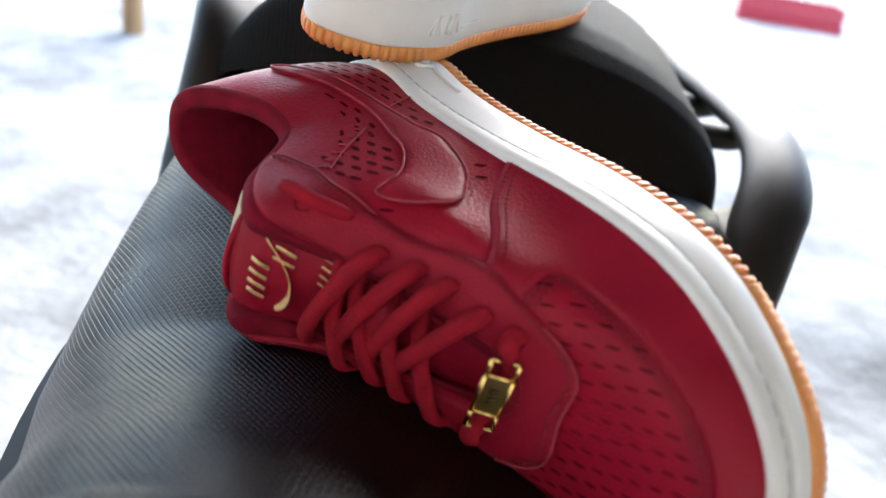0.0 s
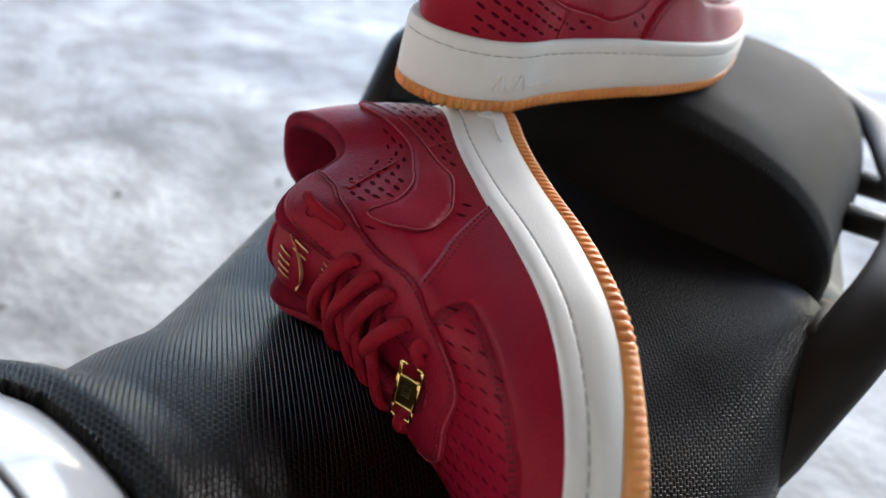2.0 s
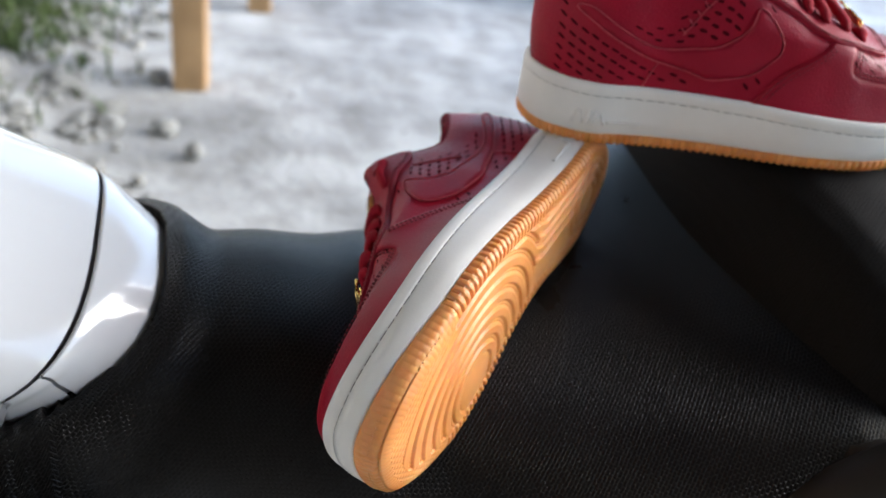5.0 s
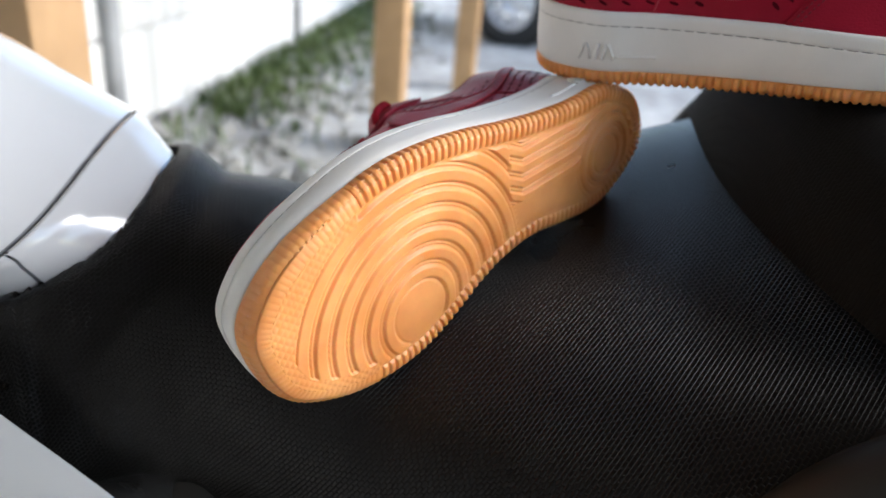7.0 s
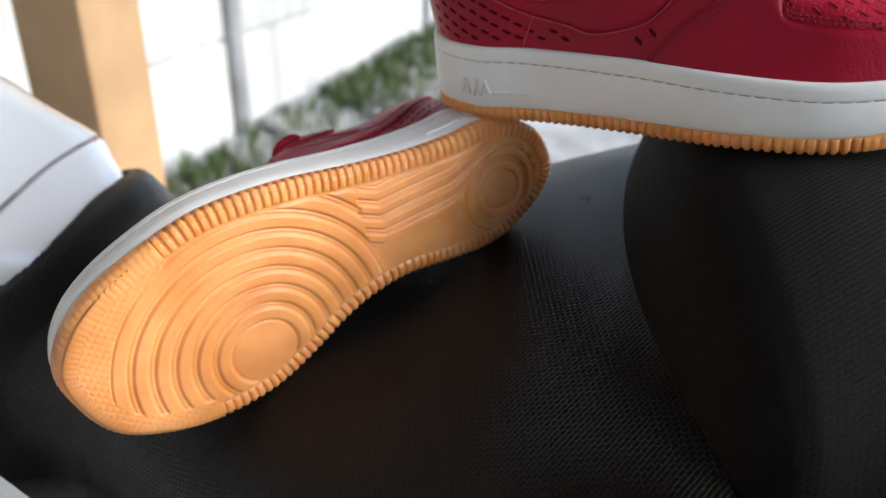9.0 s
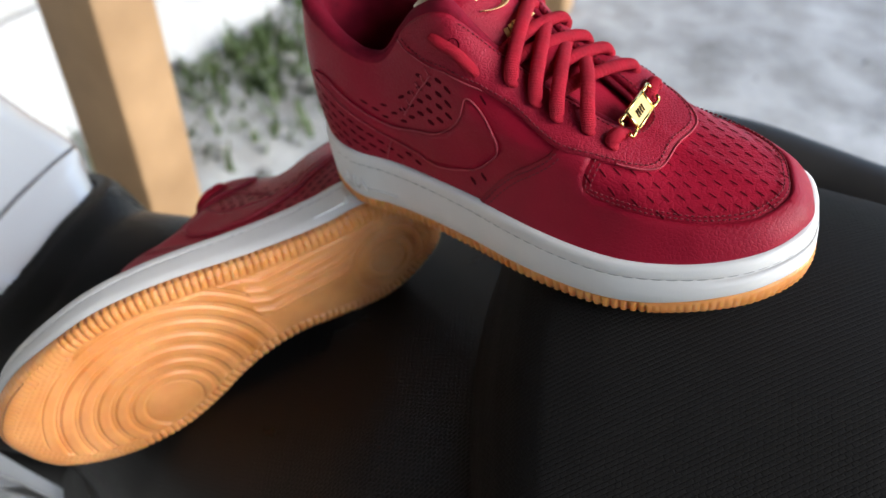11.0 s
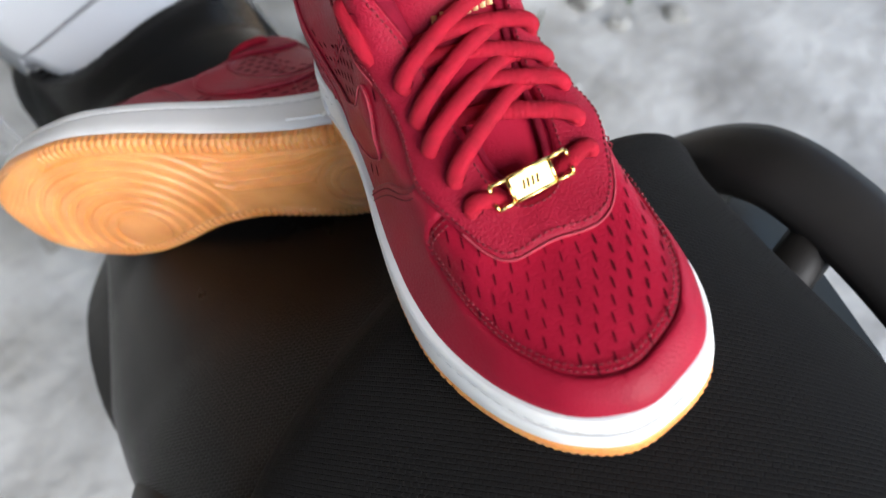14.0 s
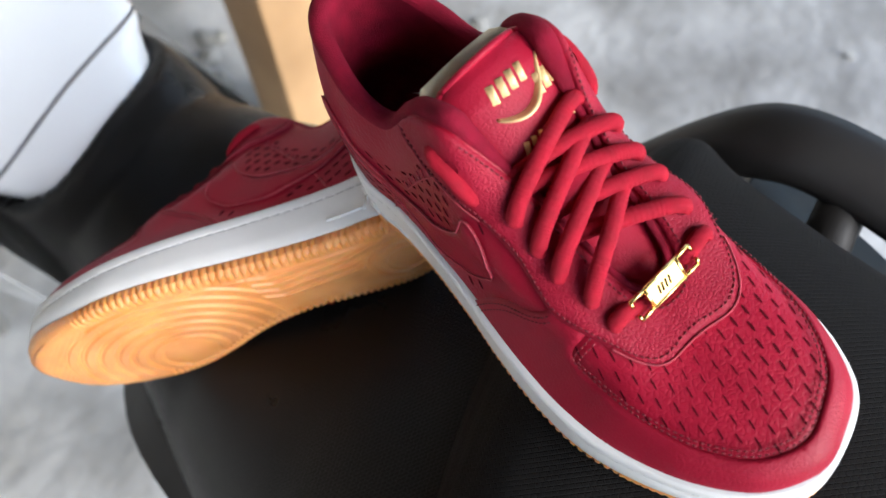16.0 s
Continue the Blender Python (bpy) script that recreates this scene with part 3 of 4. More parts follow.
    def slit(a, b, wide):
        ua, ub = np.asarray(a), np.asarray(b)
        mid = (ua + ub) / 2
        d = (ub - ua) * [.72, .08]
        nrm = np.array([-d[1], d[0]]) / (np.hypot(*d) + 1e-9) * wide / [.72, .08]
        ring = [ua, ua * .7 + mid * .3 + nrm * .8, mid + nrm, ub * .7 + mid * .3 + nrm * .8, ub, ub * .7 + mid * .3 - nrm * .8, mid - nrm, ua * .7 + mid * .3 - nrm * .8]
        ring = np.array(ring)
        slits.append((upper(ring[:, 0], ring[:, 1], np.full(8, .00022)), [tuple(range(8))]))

    toe_poly = np.array([tuple(q) for q in spline(both(VAMP), 120)] + [(1 - a, b + .02) for a, b in STAY[9:]][::1] + [(a, b + .02) for a, b in STAY[:8:-1]])
    zone = flat[:, 0] > .165
    zf, zu = flat[zone], flat_uv[zone]
    zf, zu = zf[zu[:, 1] > .3], zu[zu[:, 1] > .3]
    for i in range(20):
        for j in range(-7, 8):
            x, y = .180 + i * .0058, (j + .5 * (i % 2)) * .0072
            ends = []
            for e in (-.0023, .0023):
                k = np.argmin((zf[:, 0] - x - e) ** 2 + (zf[:, 1] - y - e * .3) ** 2)
                ends.append(zu[k])
            m = (np.array(ends[0]) + ends[1]) / 2
            k = np.argmin((zf[:, 0] - x) ** 2 + (zf[:, 1] - y) ** 2)
            if np.hypot(zf[k, 0] - x, zf[k, 1] - y) < .0015 and inside(toe_poly, m)[0] and inside(toe_poly, m + [0, -.03])[0] and np.abs(ends[0][0] - ends[1][0]) < .06:
                slit(ends[0], ends[1], .00085)
    guard_line = spline(SEAM, 60)
    zone = (flat_uv[:, 0] < .31) & (flat_uv[:, 1] < .75)
    zf, zu = flat[zone], flat_uv[zone]
    for i in range(20):
        for j in range(9):
            x, z = .012 + i * .0062, .046 + (j + .5 * (i % 2)) * .0066
            k = np.argmin((zf[:, 0] - x) ** 2 + (zf[:, 2] - z) ** 2)
            m = zu[k]
            if (zf[k, 0] - x) ** 2 + (zf[k, 2] - z) ** 2 > 2e-6:
                continue
            lim = np.interp(m[1], guard_line[:, 1], guard_line[:, 0])
            stay_v = np.interp(m[0], [a for a, b in STAY], [b for a, b in STAY]) if m[0] > .15 else .62
            near = inside(hook, np.array([m + [a, b] for a in (-.005, .005) for b in (-.03, .03)])).any() or inside(hook, m)[0]
            if m[0] < lim - .008 and m[1] < stay_v - .045 and not near and m[1] > .05:
                for sgn in (1, -1):
                    a, b = m + [-.0034, .013], m + [.0034, -.013]
                    if sgn < 0:
                        a, b = np.array([1 - a[0], a[1]]), np.array([1 - b[0], b[1]])
                    slit(a, b, .0009)
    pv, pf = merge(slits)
    part("hole_shade", pv * mir, pf, M_HOLE_SHADE, shoe, "flat dark slits in staggered rows, painted shade of the perforations", flip=not flip)["kind"] = "stuff"


EYES = [(.346, .835), (.319, .855), (.288, .825), (.266, .835), (.244, .845)]
TONGUE = [(.196, 0, .070), (.178, 0, .080), (.157, 0, .0935), (.138, 0, .107), (.120, 0, .1195), (.107, 0, .1275), (.097, 0, .1315)]


def build_laces(shoe, side):
    flip = side < 0
    mir = np.array([1, side, 1])
    # tongue: a padded leaf, its back of cream foam
    mid = settle(spline(TONGUE, 40))
    t = np.gradient(mid, axis=0)
    t /= np.linalg.norm(t, axis=1, keepdims=True)
    nrm = np.cross(np.broadcast_to([0, 1, 0], t.shape), t)
    nrm *= np.sign(nrm[:, 2:3])
    s = np.linspace(-1, 1, 25)
    half = np.interp(np.linspace(0, 1, 40), [0, .5, .8, .93, .98, 1], [.016, .020, .024, .024, .0225, .019])
    rows_t, rows_b = [], []
    for k in range(40):
        bend = .006 * s ** 2 * np.interp(k, [0, 39], [.5, 1])
        body = .0055 * (1 - np.abs(s) ** 3.5) * (.6 if k > 36 else 1)
        base = mid[k] + np.outer(s * half[k], [0, 1, 0]) - np.outer(bend, nrm[k])
        rows_t.append(base + np.outer(body * .25, nrm[k]))
        rows_b.append(base - np.outer(body * .75 + .0004, nrm[k]))
    tv = np.concatenate([np.array(rows_t).reshape(-1, 3)])
    tongue = part("tongue", tv * mir, grid_faces(40, 25), M_RED2, shoe, "red leather tongue with gold print", flip=flip)
    bv = np.array(rows_b).copy()
    bv[30:] += np.outer(np.linspace(0, 1, 10), [-.010, .003, -.002])[:, None]
    part("tongue_lining", bv.reshape(-1, 3) * mir, grid_faces(40, 25), M_CREAM, shoe, "cream foam tongue backing", flip=not flip)
    edge = np.vstack([np.array(rows_t)[:, 0], np.array(rows_t)[-1], np.array(rows_t)[::-1, -1]])
    ev, ef = sweep(edge, .0016, .0016, sides=7, up=(.3, .1, 1))
    part("tongue_edge", ev * mir, ef, M_RED, shoe, flip=flip)

    def on_tongue(a, b, lift=.0016):
        """a along the tongue from its foot, b across, both -1..1 or 0..1."""
        k = np.clip(np.asarray(a) * 39, 0, 38.999)
        i = k.astype(int)
        f = (k - i)[:, None]
        c = mid[i] * (1 - f) + mid[i + 1] * f
        nn = nrm[i]
        b = np.asarray(b)
        return c + b[:, None] * [0, 1, 0] - nn * (.006 * (b / .024) ** 2)[:, None] + nn * lift

    # gold print: plain bars and one curved stroke, the same way round on both shoes
    pieces = []
    for a0, b0, b1, h, n in ((.80, -.013, .006, .0062, 4), (.72, .005, .0175, .0056, 3), (.60, -.014, -.003, .0026, 3), (.60, .001, .018, .0026, 5)):
        w = (b1 - b0) / n
        for i in range(n):
            b = b0 + w * (i + .45) + .004
            q = on_tongue(np.array([a0 - h / .16, a0, a0 + h / .16]), np.array([b - .0009, b, b + .0009]) * side)
            pieces.append(sweep(q, w * .42, .0003, sides=6, up=(-.4, 0, 1)))
    ts = np.linspace(0, 1, 24)
    q = on_tongue(.72 - .075 * np.sin(ts * 2.3) + .15 * ts ** 2, (-.011 + .030 * ts) * side)
    pieces.append(sweep(q, .0068 * np.clip(np.sin(np.pi * (ts * .93 + .06)), 0, 1) ** .9 * (1 - .72 * ts) + .0002, .0003, sides=6, up=(-.4, 0, 1)))
    pv, pf = merge(pieces)
    part("gold_print", pv * mir, pf, M_FOIL, tongue, "gold foil bars and a curved stroke", flip=flip)
    # eyelets, dark all over: the shade in their holes is painted too
    for u, v in EYES + [(.196, .80)]:
        for uu in (u, 1 - u):
            c = upper(np.array([uu]), np.array([v]), np.array([.0026]))[0]
            n3 = upper(np.array([uu]), np.array([v]), np.array([.0126]))[0] - c
            n3 /= np.linalg.norm(n3)
            a = np.cross(n3, [0, 1, 0])
            a /= np.linalg.norm(a)
            b = np.cross(n3, a)
            ring = [c + (a * math.cos(w) + b * math.sin(w)) * r - n3 * h for r, h in ((.0033, 0), (.0027, .0004), (.0026, .0012)) for w in np.arange(12) * math.pi / 6]
            faces = [(k * 12 + i, k * 12 + (i + 1) % 12, k * 12 + 12 + (i + 1) % 12, k * 12 + 12 + i) for k in range(2) for i in range(12)] + [tuple(range(24, 36))]
            part("eyelet", np.array(ring) * mir, faces, M_HOLE_SHADE, shoe, flip=not flip)
    # loop of the tongue and laces
    pv, pf = sweep(settle(spline([(.150, .013, .1035), (.149, .006, .1085), (.149, -.004, .1085), (.150, -.012, .1035)], 20)), .0075, .0009, sides=8, up=(.45, 0, 1))
    part("lace_loop", pv * mir, pf, M_RED2, tongue, "red leather lace keeper", flip=flip)

    def eye(k, s, lift):
        u, v = EYES[k]
        return upper(np.array([u if s > 0 else 1 - u]), np.array([v]), np.array([lift]))[0]

    def lace(points, name="lace", ra=.0036, rb=.0026):
        pts = spline(points, 30 * (len(points) - 1))
        rib = 1 + .045 * np.sin(np.arange(len(pts)) * 1.9)
        pv, pf = sweep(pts, ra * rib, rb * rib, sides=12, up=(.35, 0, 1))
        part(name, pv * mir, pf, M_LACE, shoe, flip=flip)

    for k in range(1, 5):
        for s in (1, -1):
            a = eye(k, s, .0025)
            over = .0022 if s > 0 else -.0006
            end = upper(np.array([(EYES[k + 1] if k < 4 else (.234, .8))[0] if s < 0 else 1 - (EYES[k + 1] if k < 4 else (.234, .8))[0]]), np.array([.97]), np.array([.0]))[0]
            if s > 0 and k == 4:
                end = end + np.array([-.004, 0, .004])
            lead = a * .86 + end * .14 + np.array([0, 0, .0050 + over * .3])
            midp = a * .45 + end * .55 + np.array([0, 0, .0062 + over])
            lace([a + (0, 0, -.004), a + np.array([.0008, s * .0010, .0016]), lead, midp, end + np.array([0, s * .004, .001 + over]), end + np.array([-.001, -s * .004, -.004])])
    a, b = eye(0, 1, .0025), eye(0, -1, .0025)
    lace([a + (0, 0, -.004), a + (0, .001, .0016), a + (0, -.004, .0022), settle([.1925, .010, .0755]), settle([.1930, 0, .0755]), settle([.1925, -.010, .0755]), b + (0, .004, .0022), b + (0, -.001, .0016), b + (0, 0, -.004)])
    for s in (1, -1):
        c = [upper(np.array([u if s > 0 else 1 - u]), np.array([v]), np.array([h]))[0] for u, v, h in ((.178, .82, .0005), (.184, .80, .0030), (.198, .765, .0036), (.208, .735, .0032), (.214, .72, .0005))]
        lace(c, ra=.0034, rb=.0024)
    # gold lace plate with open hooks at both ends
    ty, tz = np.array([0, 1, 0]), np.array([.62, 0, -.785])
    up3 = np.array([.785, 0, .62])
    c0 = np.array([.1945, -.0080, .0742])

    def bar(y0, z0, y1, z1, w, h, lift=0):
        return sweep([c0 + ty * y0 + tz * z0 + up3 * lift, c0 + ty * (y0 + y1) / 2 + tz * (z0 + z1) / 2 + up3 * lift, c0 + ty * y1 + tz * z1 + up3 * lift], w, h, sides=8, up=up3)

    pieces = []
    for s in (1, -1):
        pieces += [bar(s * .0085, -.0046, s * .0160, -.0050, .0009, .0009), bar(s * .0085, .0046, s * .0160, .0050, .0009, .0009)]
        pieces += [bar(s * .0160, -.0052, s * .0165, -.0022, .0008, .0009), bar(s * .0160, .0052, s * .0165, .0022, .0008, .0009), bar(s * .0088, -.0052, s * .0088, .0052, .0009, .0010)]
    pieces += [bar(-.0088, -.0049, .0088, -.0049, .0009, .0010), bar(-.0088, .0049, .0088, .0049, .0009, .0010)]
    pv, pf = merge(pieces)
    plate = part("lace_plate", pv * mir, pf, M_GOLD, shoe, "gold metal lace plate", flip=flip)
    corners = [c0 + ty * y + tz * z + up3 * h for h in (-.0006, .0004) for y, z in ((-.0088, -.005), (.0088, -.005), (.0088, .005), (-.0088, .005))]
    part("plate_field", np.array(corners) * mir, [(3, 2, 1, 0), (4, 5, 6, 7), (0, 1, 5, 4), (1, 2, 6, 5), (2, 3, 7, 6), (3, 0, 4, 7)], M_PLATE, plate, smooth=False, flip=flip)
    # mark: raised bars in a darker gold than the field
    pieces = [bar(y, -.0018, y + .0008, .0018, .00055, .0005, .0005) for y in (-.0028, -.0008, .0012, .0030)]
    pv, pf = merge(pieces)
    part("plate_mark", pv * mir, pf, M_DARKGOLD, plate, "dark bars on the plate", flip=flip)


def shoe_at(name, label, side, origin, ax, ay):
    """A shoe whose length runs along ax and whose left runs along ay."""
    x = Vector(ax).normalized()
    z = x.cross(Vector(ay)).normalized()
    y = z.cross(x)
    m = Matrix((x, y, z)).transposed().to_4x4()
    m.translation = origin
    ob = thing(name, label, "shoe", m, "pair of sneakers")
    build_sole(ob, side)
    build_upper(ob, side)
    build_laces(ob, side)
    return ob

# ---- the ground, the wall, the shed ----


def ground():
    v, f = [], []
    xs = np.concatenate([np.linspace(-400, -12, 8), np.linspace(-11, 5, 129), np.linspace(6, 400, 8)])
    ys = np.concatenate([np.linspace(-400, -8, 8), np.linspace(-7, 7, 113), np.linspace(8, 400, 8)])
    for x in xs:
        for y in ys:
            near = max(0, 1 - max(abs(x + 3) / 8, abs(y) / 7))
            h = .030 * noise.fractal(Vector((x * 1.7, y * 1.7, 3)), 1, 2, 4) * min(1, near * 3)
            bank = .13 * max(0, 1 - abs(y + 1.72 - .105 * (x + 1.85)) / .55) * (1 if -9 < x < 3 else 0)
            v.append((x, y, h + bank))
    part("ground", v, grid_faces(len(xs), len(ys)), M_GROUND, label="grey dusty concrete and rubble yard", flip=True)
    tagged(bpy.data.objects["ground"], category="ground", kind="structure")


def wall():
    """A fence of precast slabs between grey columns, with its slabs as pieces."""
    w = thing("wall_south", "whitewashed precast concrete slab wall with grey columns", "wall", kind="structure")
    start, step = Vector((-1.86, -1.76, 0)), Vector((-2.44, -.21, 0))
    ang = math.atan2(step.y, step.x)
    slab = None
    for i in range(-3, 5):
        c = start + step * i
        pv, pf = box(0, 0, 1.2, .075, .13, 2.4, .012)
        ob = part("column", pv, pf, M_COLUMN, w, "grey concrete column")
        ob.location, ob.rotation_euler = c, (0, 0, ang)
        for k in range(5):
            if slab is None:
                pv, pf = box(0, 0, 0, step.length - .08, .055, .436, .008)
                slab = part("slab", pv, pf, M_WALL, w, "whitewashed concrete slab")
                ob = slab
            else:
                ob = new("slab", slab.data)
                ob.parent = w
                tagged(ob, "whitewashed concrete slab")
            ob.location, ob.rotation_euler = c + step * .5 + Vector((0, random.uniform(-.004, .004), .23 + .442 * k)), (0, 0, ang)


def post(x, y, size, h, label):
    b = thing("post", label, "post", pose(x, y, 0), "shed posts")
    pv, pf = box(0, 0, h / 2 - .05, size, size, h + .1, .004)
    part("timber", pv, pf, M_WOOD, b)
    return b


def stones():
    rng = random.Random(4)
    pieces = []
    ico = bmesh.new()
    bmesh.ops.create_icosphere(ico, subdivisions=2, radius=1)
    base, faces = np.array([tuple(v.co) for v in ico.verts]), [tuple(w.index for w in q.verts) for q in ico.faces]
    ico.free()
    for i in range(620):
        x = rng.uniform(-7, 1.0)
        band = rng.random() < .75
        y = -1.72 + .086 * (x + 1.85) + (rng.gauss(.42, .2) if band else rng.uniform(.3, 4.5))
        r = (rng.uniform(.012, .046) if x < -.8 else rng.uniform(.008, .03)) if band else rng.uniform(.003, .010)
        if x > -.5 and (y > -1.0 or not band):
            continue
        sc = np.array([rng.uniform(.7, 1.3), rng.uniform(.7, 1.3), rng.uniform(.5, .8)]) * r
        off = np.array([noise.noise(Vector(q) * 1.3 + Vector((i, 0, 0))) for q in base])[:, None]
        lift = .13 * max(0, 1 - abs(y + 1.72 - .105 * (x + 1.85)) / .55)
        pieces.append((base * (1 + .45 * off) * sc + [x, y, lift + r * .25], faces))
    v, f = merge(pieces)
    tagged(part("stones", v, f, M_STONE, label="loose grey stones and rubble along the wall", smooth=False), category="stones", kind="stuff")


def grass():
    rng = random.Random(7)
    v, f = [], []
    for i in range(5200):
        x = rng.uniform(-8, -.6)
        clump = noise.noise(Vector((x * 1.1, 0, 0)))
        if x > -2.4 and clump < .15 and rng.random() < .8:
            continue
        y = -1.66 + .086 * (x + 1.85) + abs(rng.gauss(0, .20))
        z = .13 * max(0, 1 - abs(y + 1.72 - .105 * (x + 1.85)) / .55) - .01
        h, a, w = rng.uniform(.03, .11), rng.uniform(0, 6.28), rng.uniform(.004, .011)
        lean = rng.uniform(.2, .9) * h
        dx, dy, k = math.cos(a), math.sin(a), len(v)
        v += [(x - dy * w, y + dx * w, z), (x + dy * w, y - dx * w, z), (x + dx * lean * .4 + dy * w * .8, y + dy * lean * .4 - dx * w * .8, z + h * .6),
              (x + dx * lean * .4 - dy * w * .8, y + dy * lean * .4 + dx * w * .8, z + h * .6), (x + dx * lean, y + dy * lean, z + h)]
        f += [(k, k + 1, k + 2, k + 3), (k + 3, k + 2, k + 4)]
    tagged(part("grass", v, f, M_GRASS, label="green grass and weeds along the wall's foot", smooth=False), category="grass", kind="stuff")


def shed_roof():
    # Out of view; implied by the posts, its reach set to darken the seat's reflections.
    pv, pf = box(0, 0, 0, 5.4, 4.2, .06, .004)
    ob = part("ceiling", pv, pf, M_ROOF, label="unseen dark boarded roof over the shed posts, sized to shade the bike")
    ob.location = (-.35, -.50, 2.62)
    tagged(ob, category="ceiling", kind="structure")


def car(x, y, turn):
    c = thing("car", "silver-grey hatchback parked on the yard", "car", pose(x, y, 0, 0, 0, turn))
    prof = [(-2.0, .35), (-2.05, .62), (-1.9, .82), (-1.2, .92), (-.55, 1.36), (.75, 1.42), (1.6, 1.05), (1.95, .9), (2.0, .5), (1.95, .33)]
    p = spline(prof, 60)
    rows = []
    for yy, k in ((-.82, .0), (-.80, .55), (-.72, .9), (-.4, 1.0), (.4, 1.0), (.72, .9), (.80, .55), (.82, 0)):
        z = p[:, 1] if k else np.minimum(p[:, 1], .34)
        z = .34 + (p[:, 1] - .34) * (k if k < 1 else 1)
        rows.append(np.c_[p[:, 0] * (.985 if abs(yy) > .75 else 1), np.full(60, yy * (1 - .12 * np.clip((z.mean() - .9), 0, 1))), z])
    part("body", np.vstack(rows), grid_faces(8, 60), M_CAR, c, "silver-grey painted body")
    for s in (1, -1):
        part("window", [(-1.0, s * .79, .95), (1.1, s * .79, .98), (.7, s * .66, 1.34), (-.5, s * .66, 1.3)], [(0, 1, 2, 3) if s < 0 else (3, 2, 1, 0)], M_GLASS, c, "dark side glass", smooth=False)
        for wx in (-1.25, 1.25):
            a = np.arange(29) * 2 * math.pi / 28
            wv, wf = sweep([(wx + .25 * math.cos(q), s * .76, .31 + .25 * math.sin(q)) for q in a[:-1]], .10, .065, sides=10, up=(0, 1, 0), closed=True)
            wheel = part("wheel", wv, wf, M_TYRE, c, "black tyre")
            pieces = [sweep([(wx, s * .80, .31), (wx + .1 * math.cos(q), s * .815, .31 + .1 * math.sin(q)), (wx + .19 * math.cos(q), s * .80, .31 + .19 * math.sin(q))], .035, .012, sides=6, up=(0, 1, 0)) for q in np.arange(5) * 1.2566]
            pieces.append(sweep([(wx + .185 * math.cos(q), s * .80, .31 + .185 * math.sin(q)) for q in a[:-1]], .022, .022, sides=8, up=(0, 1, 0), closed=True))
            pv, pf = merge(pieces)
            part("rim", pv, pf, M_ALLOY, wheel, "silver five-spoke rim")
    pv, pf = box(-2.02, 0, .46, .12, 1.3, .16, .04)
    part("bumper", pv, pf, M_PLASTIC, c, "black bumper")
    return c


# ---- the motorcycle: y runs to its tail, x to the side of its stand, on which it leans ----
SEAT_Y = [-.70, -.64, -.58, -.54, -.52, -.49, -.46, -.42, -.38, -.32, -.27, -.22, -.19, -.174]
SEAT_Z = [.690, .700, .715, .728, .735, .738, .734, .724, .718, .730, .742, .757, .767, .772]
SEAT_W = [.106, .107, .108, .107, .106, .110, .124, .147, .172, .193, .200, .200, .196, .191]
SEAT_P = [2.3, 2.3, 2.3, 2.3, 2.3, 2.3, 2.3, 2.3, 2.3, 2.5, 3.0, 4.2, 5.0, 5.0]
PILL_Y = [-.190, -.187, -.182, -.174, -.163, -.148, -.118, -.055, 0, .08, .16, .24, .29, .31]
PILL_Z = [.758, .774, .794, .812, .826, .8355, .8425, .847, .849, .850, .845, .830, .80, .77]
PILL_W = [.183, .183, .182, .180, .178, .175, .168, .158, .151, .140, .124, .100, .075, .055]
PILL_P = [5.0, 4.6, 4.0, 3.4, 3.0, 2.7, 2.45, 2.35, 2.35, 2.35, 2.35, 2.35, 2.3, 2.3]


def tail(y):
    """How far the tail's middle line drifts sideways."""
    return np.interp(y, [-.19, 0, .3], [0, .023, .058])


def nose(n=81, grow=0.0):
    """The rear edge of the white cap, about which the seat's nose rolls up."""
    s = np.linspace(-1, 1, n)
    return np.c_[-.012 + (.0806 + grow) * np.sin(s * 1.57), -.525 + grow - .0776 * np.abs(s) ** 2.76, .7415 - .0424 * (1 - np.cos(s * 1.57))]


